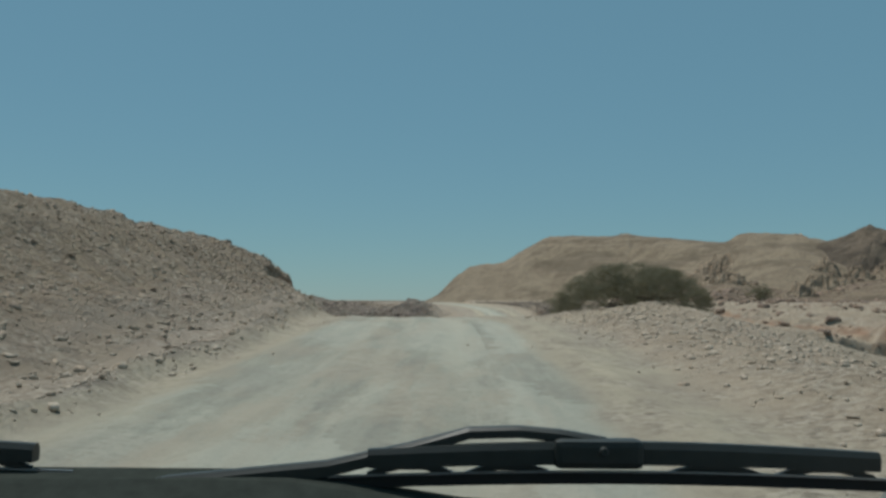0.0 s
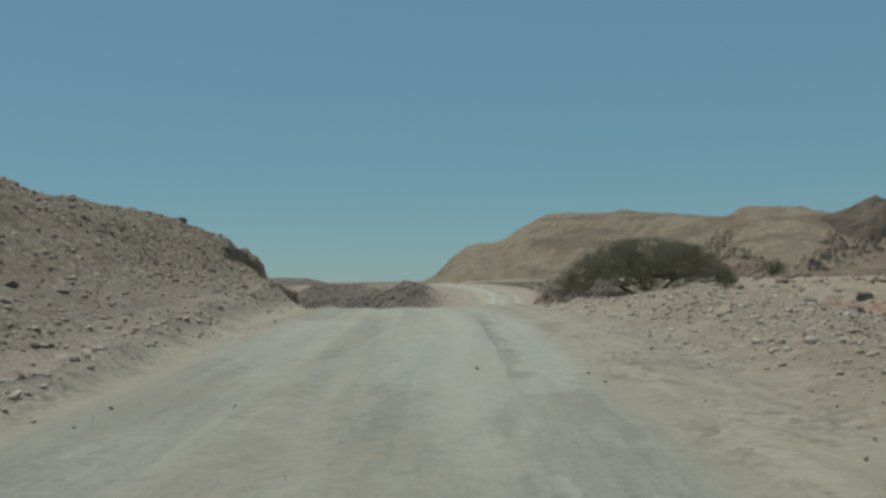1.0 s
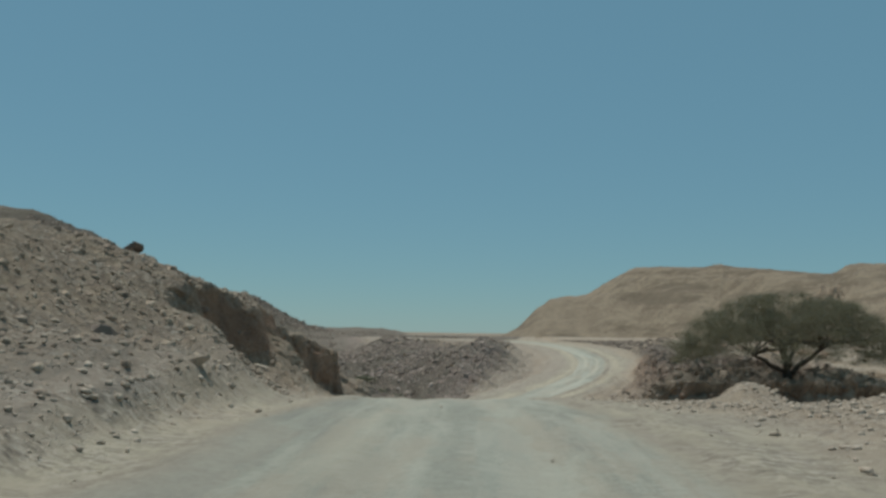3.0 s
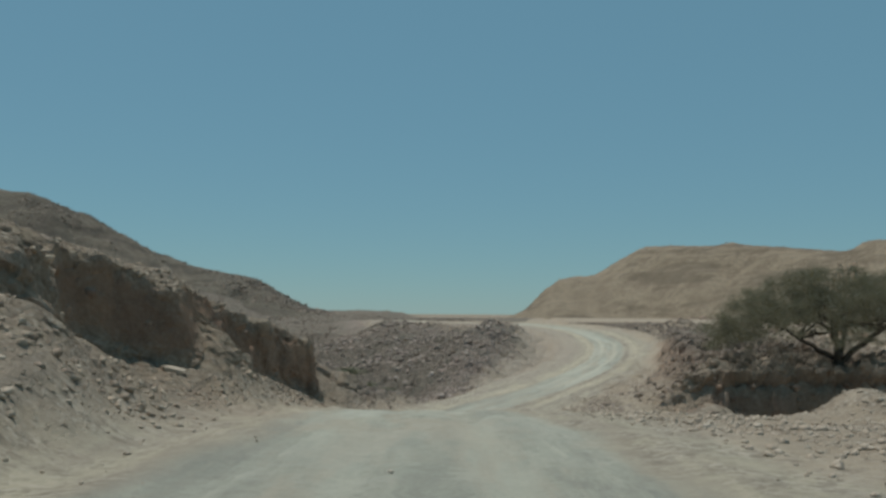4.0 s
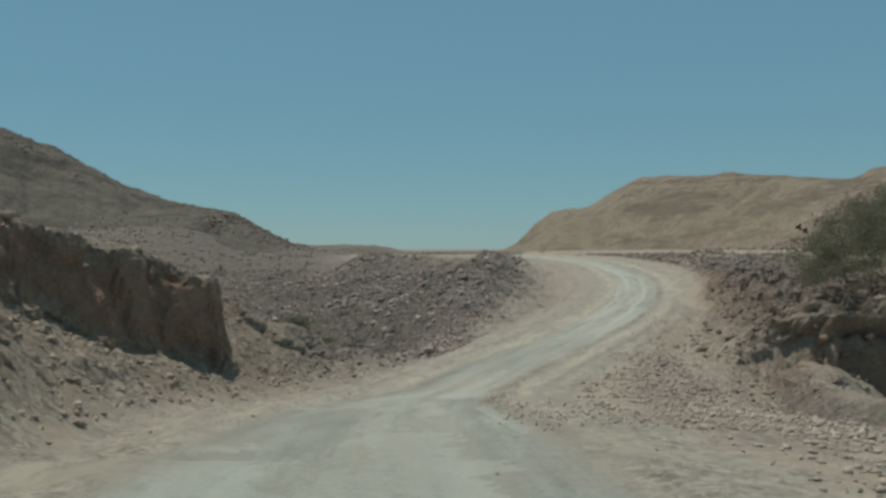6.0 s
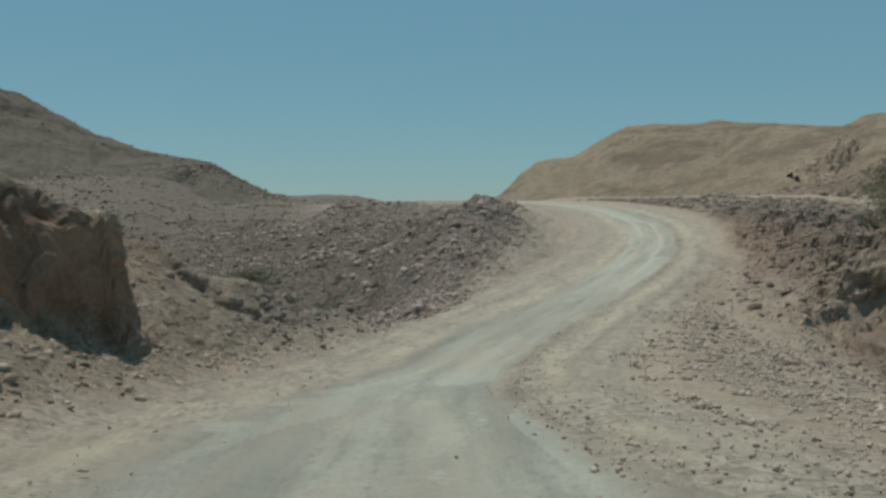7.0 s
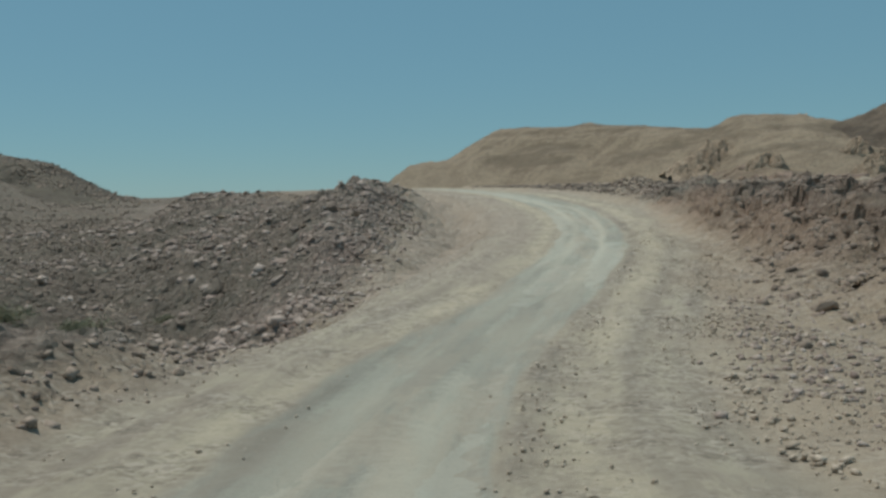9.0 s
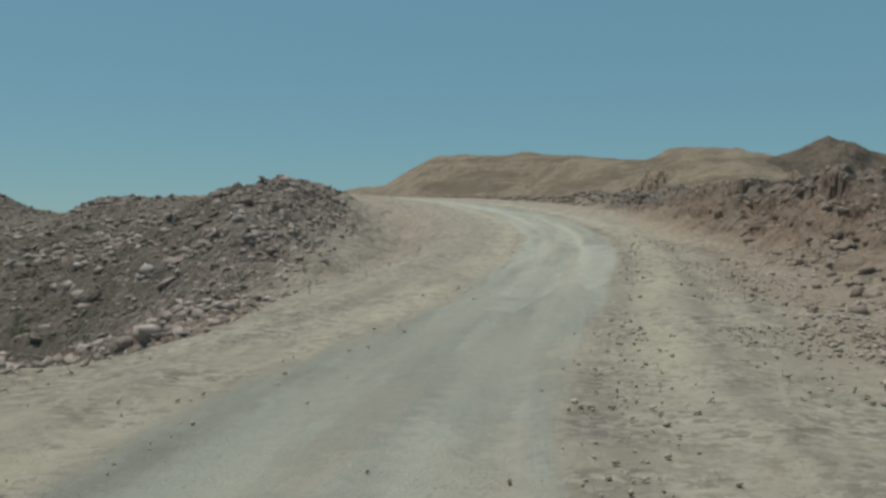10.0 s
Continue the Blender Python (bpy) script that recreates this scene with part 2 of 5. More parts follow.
    cut = cut + 0.25 * np.clip(4 * shelf * (1 - shelf), 0, 1) * shelf_reach
    z = z + np.where(x < 0, 0.15, 0.3) * np.clip(cut * (1 - w), 0, 1) * fbm(x * 0.9, y * 0.9, 4, 37)
    q = (z + 0.5 * fbm(x / 2.2, y / 2.2, 3, 27)) / 0.75
    ledge = (np.floor(q) + step(0.6, 1.0, q - np.floor(q)) - q) * 0.75
    z = z + 0.8 * np.clip(np.maximum(cut, bank * (y < 124)) * (1 - w), 0, 1) * (x > 3) * near * ledge
    lumps = np.abs(fbm(x * 0.75, y * 0.75, 3, 45)) + 0.5 * np.abs(fbm(x * 1.9, y * 1.9, 2, 47))
    z = z + (0.42 * dark * step(0, 3, dl - 5) + 0.75 * bank * (y < 124) * (1 - w) * (x < 24) + 0.18 * step(6, 9, -x) * (y < 84)) * near * (lumps - 0.3)
    stone = (1 - w) * np.clip(0.35 + step(5, 8, -x) * 0.65 + dark, 0, 1)
    return z, track, dark, np.clip(cut * (1 - w), 0, 1), stone, d, along


def axis_steps(lo, hi, fine, reach, growth):
    mid = np.arange(lo, hi + fine / 2, fine)
    up, down, s = [mid[-1]], [mid[0]], fine
    while up[-1] < reach:
        s *= growth
        up.append(up[-1] + s)
        down.append(down[-1] - s)
    return np.r_[down[:0:-1], mid, up[1:]]


# ---- materials ----
def nodes_of(name):
    m = bpy.data.materials.new(name)
    m.use_nodes = True
    return m, m.node_tree, m.node_tree.nodes["Principled BSDF"]


def noise_node(nt, scale, detail=6, rough=0.6, vec=None):
    n = nt.nodes.new("ShaderNodeTexNoise")
    n.inputs["Scale"].default_value, n.inputs["Detail"].default_value, n.inputs["Roughness"].default_value = scale, detail, rough
    if vec is not None:
        nt.links.new(vec, n.inputs["Vector"])
    return n.outputs["Fac"]


def ramp(nt, fac, lo, hi):
    n = nt.nodes.new("ShaderNodeMapRange")
    n.inputs["From Min"].default_value, n.inputs["From Max"].default_value = lo, hi
    nt.links.new(fac, n.inputs["Value"])
    return n.outputs["Result"]


def mix(nt, fac, a, b):
    n = nt.nodes.new("ShaderNodeMix")
    n.data_type = "RGBA"
    for k, v in (("Factor", fac), ("A", a), ("B", b)):
        sock = [s for s in n.inputs if s.name == k and (s.type == "RGBA" or (k == "Factor" and s.type == "VALUE"))][0]
        if isinstance(v, tuple):
            sock.default_value = (*v, 1)
        elif isinstance(v, float):
            sock.default_value = v
        else:
            nt.links.new(v, sock)
    return [o for o in n.outputs if o.type == "RGBA"][0]


def maths(nt, op, a, b):
    n = nt.nodes.new("ShaderNodeMath")
    n.operation = op
    for k, v in ((0, a), (1, b)):
        if isinstance(v, float):
            n.inputs[k].default_value = v
        else:
            nt.links.new(v, n.inputs[k])
    return n.outputs[0]


def cell_node(nt, scale, vec, jitter):
    """A chance value for each of many ragged cells."""
    n = nt.nodes.new("ShaderNodeTexVoronoi")
    n.inputs["Scale"].default_value = scale
    shift = nt.nodes.new("ShaderNodeVectorMath")
    shift.operation = "ADD"
    push = nt.nodes.new("ShaderNodeVectorMath")
    push.operation = "SCALE"
    nt.links.new(jitter, push.inputs[0])
    push.inputs["Scale"].default_value = 0.8 / scale
    nt.links.new(vec, shift.inputs[0])
    nt.links.new(push.outputs[0], shift.inputs[1])
    nt.links.new(shift.outputs[0], n.inputs["Vector"])
    split = nt.nodes.new("ShaderNodeSeparateColor")
    nt.links.new(n.outputs["Color"], split.inputs[0])
    return split.outputs[0]


def attr(nt, name):
    n = nt.nodes.new("ShaderNodeAttribute")
    n.attribute_name = name
    return n


def bump(nt, bsdf, height, strength, dist):
    n = nt.nodes.new("ShaderNodeBump")
    n.inputs["Strength"].default_value, n.inputs["Distance"].default_value = strength, dist
    nt.links.new(height, n.inputs["Height"])
    nt.links.new(n.outputs[0], bsdf.inputs["Normal"])


def ground_material():
    m, nt, b = nodes_of("desert_ground")
    pos = nt.nodes.new("ShaderNodeNewGeometry").outputs["Position"]
    way = nt.nodes.new("ShaderNodeCombineXYZ")
    nt.links.new(attr(nt, "lat").outputs["Fac"], way.inputs[0])
    nt.links.new(maths(nt, "MULTIPLY", attr(nt, "along").outputs["Fac"], 0.16), way.inputs[1])
    big, mid, fine, grit = noise_node(nt, 0.09, 4, 0.6, pos), noise_node(nt, 0.7, 5, 0.65, pos), noise_node(nt, 5, 6, 0.7, pos), noise_node(nt, 28, 4, 0.7, pos)
    streak = noise_node(nt, 1.6, 5, 0.6, way.outputs[0])
    soil = mix(nt, ramp(nt, mid, 0.35, 0.68), (0.475, 0.38, 0.286), (0.36, 0.282, 0.212))
    soil = mix(nt, ramp(nt, big, 0.4, 0.65), soil, (0.455, 0.37, 0.27))
    lump = maths(nt, "MULTIPLY", maths(nt, "ADD", fine, noise_node(nt, 1.8, 6, 0.75, pos)), 0.5)
    stony = mix(nt, ramp(nt, lump, 0.43, 0.58), (0.232, 0.172, 0.122), (0.45, 0.35, 0.245))
    stony = mix(nt, maths(nt, "MULTIPLY", ramp(nt, mid, 0.5, 0.72), 0.7), stony, (0.285, 0.218, 0.16))
    stony = mix(nt, maths(nt, "MULTIPLY", attr(nt, "varnish").outputs["Fac"], 0.5), stony, mix(nt, ramp(nt, lump, 0.43, 0.6), (0.175, 0.15, 0.108), (0.30, 0.25, 0.18)))
    col = mix(nt, maths(nt, "MULTIPLY", attr(nt, "stone").outputs["Fac"], 0.9), soil, stony)
    rubble = mix(nt, ramp(nt, maths(nt, "MULTIPLY", maths(nt, "ADD", fine, noise_node(nt, 1.8, 6, 0.75, pos)), 0.5), 0.42, 0.60), (0.15, 0.113, 0.091), (0.43, 0.345, 0.283))
    rubble = mix(nt, maths(nt, "MULTIPLY", ramp(nt, mid, 0.5, 0.75), 0.6), rubble, (0.27, 0.212, 0.175))
    patchy = noise_node(nt, 0.22, 5, 0.7, pos)
    rubble = mix(nt, maths(nt, "MULTIPLY", ramp(nt, patchy, 0.48, 0.6), 0.7), rubble, (0.205, 0.185, 0.142))
    rubble = mix(nt, maths(nt, "MULTIPLY", ramp(nt, patchy, 0.46, 0.34), 0.7), rubble, (0.30, 0.222, 0.182))
    grey = mix(nt, 0.62, rubble, (0.15, 0.124, 0.092))
    rubble = mix(nt, attr(nt, "mauve").outputs["Fac"], grey, rubble)
    col = mix(nt, attr(nt, "dark").outputs["Fac"], col, rubble)
    red = mix(nt, ramp(nt, mid, 0.35, 0.65), (0.42, 0.262, 0.172), (0.27, 0.166, 0.113))
    red = mix(nt, maths(nt, "MULTIPLY", ramp(nt, fine, 0.45, 0.7), 0.6), red, (0.42, 0.275, 0.188))
    col = mix(nt, attr(nt, "cut").outputs["Fac"], col, red)
    block = attr(nt, "block").outputs["Fac"]
    col = mix(nt, maths(nt, "MULTIPLY", ramp(nt, block, 0.6, 0.95), maths(nt, "SUBTRACT", 0.5, maths(nt, "MULTIPLY", attr(nt, "cut").outputs["Fac"], 0.38))), col, (0.48, 0.395, 0.325))
    col = mix(nt, maths(nt, "MULTIPLY", ramp(nt, block, 0.4, 0.05), 0.3), col, (0.15, 0.115, 0.09))
    dust = mix(nt, ramp(nt, streak, 0.36, 0.64), (0.39, 0.375, 0.305), (0.53, 0.51, 0.412))
    dust = mix(nt, maths(nt, "MULTIPLY", ramp(nt, noise_node(nt, 0.45, 5, 0.75, pos), 0.45, 0.62), 0.85), dust, (0.425, 0.393, 0.325))
    dust = mix(nt, maths(nt, "MULTIPLY", ramp(nt, noise_node(nt, 2.6, 5, 0.75, way.outputs[0]), 0.47, 0.66), 0.7), dust, (0.27, 0.263, 0.222))
    dust = mix(nt, maths(nt, "MULTIPLY", ramp(nt, fine, 0.52, 0.72), 0.4), dust, (0.46, 0.44, 0.375))
    dust = mix(nt, maths(nt, "MULTIPLY", ramp(nt, noise_node(nt, 8, 6, 0.8, pos), 0.50, 0.62), 0.5), dust, (0.235, 0.221, 0.185))
    dust = mix(nt, maths(nt, "MULTIPLY", ramp(nt, noise_node(nt, 1.1, 6, 0.8, pos), 0.52, 0.62), 0.45), dust, (0.39, 0.35, 0.278))
    far_way = nt.nodes.new("ShaderNodeCombineXYZ")
    nt.links.new(attr(nt, "lat").outputs["Fac"], far_way.inputs[0])
    nt.links.new(maths(nt, "MULTIPLY", attr(nt, "along").outputs["Fac"], 0.045), far_way.inputs[1])
    lane = noise_node(nt, 1.25, 6, 0.6, far_way.outputs[0])
    dust = mix(nt, maths(nt, "MULTIPLY", ramp(nt, lane, 0.51, 0.58), 0.42), dust, (0.52, 0.50, 0.405))
    dust = mix(nt, maths(nt, "MULTIPLY", ramp(nt, lane, 0.48, 0.41), 0.4), dust, (0.31, 0.302, 0.248))
    dusty = maths(nt, "MULTIPLY", ramp(nt, noise_node(nt, 0.9, 6, 0.7, way.outputs[0]), 0.5, 0.6), 0.62)
    dust = mix(nt, dusty, dust, (0.445, 0.378, 0.292))
    spill = maths(nt, "MULTIPLY", ramp(nt, noise_node(nt, 0.55, 7, 0.68, way.outputs[0]), 0.52, 0.57), 0.55)
    dust = mix(nt, spill, dust, mix(nt, ramp(nt, fine, 0.4, 0.62), (0.41, 0.345, 0.268), (0.50, 0.44, 0.345)))
    dust = mix(nt, attr(nt, "pale").outputs["Fac"], dust, (0.555, 0.512, 0.40))
    mended = cell_node(nt, 0.8, way.outputs[0], noise_node(nt, 0.9, 4, 0.7, pos))
    dust = mix(nt, maths(nt, "MULTIPLY", ramp(nt, mended, 0.62, 0.8), 0.42), dust, (0.52, 0.515, 0.43))
    dust = mix(nt, maths(nt, "MULTIPLY", ramp(nt, mended, 0.36, 0.16), 0.28), dust, (0.27, 0.265, 0.225))
    col = mix(nt, attr(nt, "track").outputs["Fac"], col, dust)
    sandy = mix(nt, ramp(nt, streak, 0.35, 0.6), (0.475, 0.42, 0.315), (0.37, 0.315, 0.245))
    sandy = mix(nt, maths(nt, "MULTIPLY", ramp(nt, mid, 0.45, 0.7), 0.7), sandy, (0.305, 0.258, 0.205))
    sandy = mix(nt, maths(nt, "MULTIPLY", ramp(nt, fine, 0.5, 0.7), 0.4), sandy, (0.44, 0.385, 0.285))
    blotch = noise_node(nt, 2.2, 8, 0.75, way.outputs[0])
    sandy = mix(nt, maths(nt, "MULTIPLY", ramp(nt, blotch, 0.53, 0.60), 0.65), sandy, (0.53, 0.465, 0.345))
    sandy = mix(nt, maths(nt, "MULTIPLY", ramp(nt, blotch, 0.47, 0.40), 0.42), sandy, (0.28, 0.235, 0.19))
    band = attr(nt, "verge").outputs["Fac"]
    col = mix(nt, band, col, sandy)
    col = mix(nt, maths(nt, "MULTIPLY", attr(nt, "brown").outputs["Fac"], 0.75), col, mix(nt, ramp(nt, fine, 0.4, 0.65), (0.42, 0.345, 0.275), (0.33, 0.268, 0.215)))
    col = mix(nt, attr(nt, "straw").outputs["Fac"], col, (0.585, 0.503, 0.36))
    col = mix(nt, maths(nt, "MULTIPLY", attr(nt, "ruts").outputs["Fac"], 0.6), col, (0.29, 0.25, 0.2))
    col = mix(nt, attr(nt, "edge").outputs["Fac"], col, (0.19, 0.165, 0.135))
    loose = maths(nt, "SUBTRACT", 1.0, attr(nt, "track").outputs["Fac"])
    bare = maths(nt, "MULTIPLY", loose, maths(nt, "SUBTRACT", 1.0, maths(nt, "MULTIPLY", attr(nt, "dark").outputs["Fac"], 0.7)))
    bare = maths(nt, "MULTIPLY", bare, maths(nt, "SUBTRACT", 1.0, maths(nt, "MULTIPLY", attr(nt, "cut").outputs["Fac"], 0.75)))
    for scale, share in ((3.2, 0.26), (8.5, 0.46), (15.0, 0.4)):
        pebble = cell_node(nt, scale, pos, noise_node(nt, 2.0 * scale, 2, 0.5, pos))
        patchy_stones = maths(nt, "MULTIPLY", ramp(nt, noise_node(nt, 0.55, 4, 0.7, pos), 0.38, 0.6), maths(nt, "MULTIPLY", bare, share))
        col = mix(nt, maths(nt, "MULTIPLY", ramp(nt, pebble, 0.68, 0.9), patchy_stones), col, (0.57, 0.49, 0.40))
        col = mix(nt, maths(nt, "MULTIPLY", ramp(nt, pebble, 0.32, 0.12), patchy_stones), col, (0.14, 0.115, 0.092))
    col = mix(nt, maths(nt, "MULTIPLY", ramp(nt, grit, 0.54, 0.74), 0.4), col, (0.20, 0.165, 0.135))
    col = mix(nt, maths(nt, "MULTIPLY", ramp(nt, noise_node(nt, 17, 3, 0.6, pos), 0.60, 0.72), 0.4), col, (0.48, 0.42, 0.34))
    nt.links.new(col, b.inputs["Base Color"])
    b.inputs["Roughness"].default_value = 0.95
    b.inputs["Specular IOR Level"].default_value = 0.2
    coarse = maths(nt, "MULTIPLY", maths(nt, "ADD", fine, noise_node(nt, 2.2, 6, 0.7, pos)), maths(nt, "ADD", maths(nt, "MULTIPLY", attr(nt, "stone").outputs["Fac"], 2.2), 0.15))
    bump(nt, b, maths(nt, "ADD", coarse, maths(nt, "MULTIPLY", grit, 0.5)), 0.9, 0.1)
    return m


def rock_material(name, a, b_, c):
    """Broken stone that differs from piece to piece."""
    m, nt, b = nodes_of(name)
    geo = nt.nodes.new("ShaderNodeNewGeometry")
    info = nt.nodes.new("ShaderNodeObjectInfo")
    fine = noise_node(nt, 7, 5, 0.65, geo.outputs["Position"])
    rnd = maths(nt, "FRACT", maths(nt, "ADD", geo.outputs["Random Per Island"], info.outputs["Random"]), 0.0)
    col = mix(nt, rnd, a, b_)
    col = mix(nt, ramp(nt, fine, 0.4, 0.7), col, c)
    nt.links.new(col, b.inputs["Base Color"])
    b.inputs["Roughness"].default_value = 0.9
    bump(nt, b, fine, 0.5, 0.03)
    return m


def hill_material(name, a, b_, c):
    m, nt, b = nodes_of(name)
    pos = nt.nodes.new("ShaderNodeNewGeometry").outputs["Position"]
    big, mid, fine = noise_node(nt, 0.025, 4, 0.6, pos), noise_node(nt, 0.12, 6, 0.65, pos), noise_node(nt, 0.9, 5, 0.7, pos)
    col = mix(nt, ramp(nt, mid, 0.43, 0.59), a, b_)
    col = mix(nt, maths(nt, "MULTIPLY", ramp(nt, big, 0.45, 0.7), 0.7), col, c)
    flat = nt.nodes.new("ShaderNodeMapping")
    flat.inputs["Scale"].default_value = (0.012, 0.012, 0.07)
    flat.inputs["Rotation"].default_value = (0.30, 0.22, 0)
    nt.links.new(pos, flat.inputs["Vector"])
    bed = noise_node(nt, 1.6, 4, 0.6, flat.outputs[0])
    col = mix(nt, maths(nt, "MULTIPLY", ramp(nt, bed, 0.51, 0.60), 0.6), col, tuple(0.55 * v for v in b_))
    col = mix(nt, maths(nt, "MULTIPLY", ramp(nt, fine, 0.47, 0.62), 0.6), col, tuple(0.55 * v for v in b_))
    nt.links.new(col, b.inputs["Base Color"])
    b.inputs["Roughness"].default_value = 0.95
    b.inputs["Specular IOR Level"].default_value = 0.2
    bump(nt, b, maths(nt, "ADD", mid, maths(nt, "MULTIPLY", fine, 0.5)), 0.9, 2.2)
    return m


def plain_material(name, color, rough=0.6, metal=0.0, scale=20.0, vary=0.3):
    m, nt, b = nodes_of(name)
    n = noise_node(nt, scale, 5, 0.65, nt.nodes.new("ShaderNodeNewGeometry").outputs["Position"])
    nt.links.new(mix(nt, ramp(nt, n, 0.35, 0.7), color, tuple(v * (1 - vary) for v in color)), b.inputs["Base Color"])
    b.inputs["Roughness"].default_value, b.inputs["Metallic"].default_value = rough, metal
    return m


GROUND = ground_material()
PALE_ROCK = rock_material("pale_rock", (0.53, 0.42, 0.31), (0.22, 0.163, 0.12), (0.345, 0.265, 0.195))
DARK_ROCK = rock_material("dark_rock", (0.16, 0.121, 0.093), (0.40, 0.315, 0.245), (0.235, 0.178, 0.138))
LIGHT_ROCK = rock_material("light_rock", (0.58, 0.48, 0.375), (0.36, 0.285, 0.215), (0.46, 0.37, 0.285))
MAUVE_ROCK = rock_material("mauve_rock", (0.235, 0.172, 0.14), (0.58, 0.475, 0.40), (0.34, 0.262, 0.215))
RED_ROCK = rock_material("red_rock", (0.36, 0.25, 0.175), (0.21, 0.15, 0.115), (0.22, 0.16, 0.125))
TAN_HILL = hill_material("tan_hill", (0.375, 0.295, 0.208), (0.275, 0.213, 0.15), (0.335, 0.262, 0.186))
GREY_HILL = hill_material("grey_hill", (0.222, 0.184, 0.138), (0.132, 0.108, 0.084), (0.183, 0.158, 0.116))
FOOTHILL = hill_material("foothill", (0.33, 0.25, 0.175), (0.21, 0.155, 0.112), (0.29, 0.225, 0.15))
OUTCROP = hill_material("outcrop_rock", (0.50, 0.385, 0.28), (0.36, 0.275, 0.2), (0.46, 0.36, 0.255))
PEAK = hill_material("peak_rock", (0.22, 0.17, 0.125), (0.145, 0.112, 0.084), (0.28, 0.217, 0.155))
BARK = plain_material("bark", (0.075, 0.06, 0.045), 0.9)


def thin(m, color, share):
    """Leaves let part of the light through."""
    nt = m.node_tree
    glow, both = nt.nodes.new("ShaderNodeBsdfTranslucent"), nt.nodes.new("ShaderNodeMixShader")
    glow.inputs[0].default_value = (*color, 1)
    both.inputs[0].default_value = share
    nt.links.new(nt.nodes["Principled BSDF"].outputs[0], both.inputs[1])
    nt.links.new(glow.outputs[0], both.inputs[2])
    nt.links.new(both.outputs[0], nt.nodes["Material Output"].inputs[0])
    return m


LEAF = plain_material("acacia_leaf", (0.238, 0.216, 0.152), 0.8, 0.0, 1.2, 0.4)
thin(LEAF, (0.22, 0.205, 0.11), 0.35)
SCRUB = plain_material("dry_scrub", (0.30, 0.285, 0.18), 0.85, 0.0, 3.0, 0.4)


# ---- helpers for meshes ----
def grid_mesh(name, X, Y, Z, layers=None):
    """One sheet over a grid of points (rows by columns)."""
    r, c = X.shape
    me = bpy.data.meshes.new(name)
    i = np.arange(r * c).reshape(r, c)
    quads = np.stack([i[:-1, :-1], i[:-1, 1:], i[1:, 1:], i[1:, :-1]], -1).reshape(-1, 4)
    me.vertices.add(r * c)
    me.vertices.foreach_set("co", np.stack([X, Y, Z], -1).ravel())
    me.loops.add(quads.size)
    me.loops.foreach_set("vertex_index", quads.ravel())
    me.polygons.add(len(quads))
    me.polygons.foreach_set("loop_start", np.arange(0, quads.size, 4))
    me.polygons.foreach_set("use_smooth", np.ones(len(quads), bool))
    me.update(calc_edges=True)
    for key, values in (layers or {}).items():
        me.attributes.new(key, "FLOAT", "POINT").data.foreach_set("value", np.ravel(values).astype(np.float32))
    return me


def part(name, bm, material, parent=None, label=""):
    me = bpy.data.meshes.new(name)
    bm.to_mesh(me)
    bm.free()
    me.materials.append(material)
    ob = new(name, me)
    ob.parent = parent
    return tagged(ob, label)


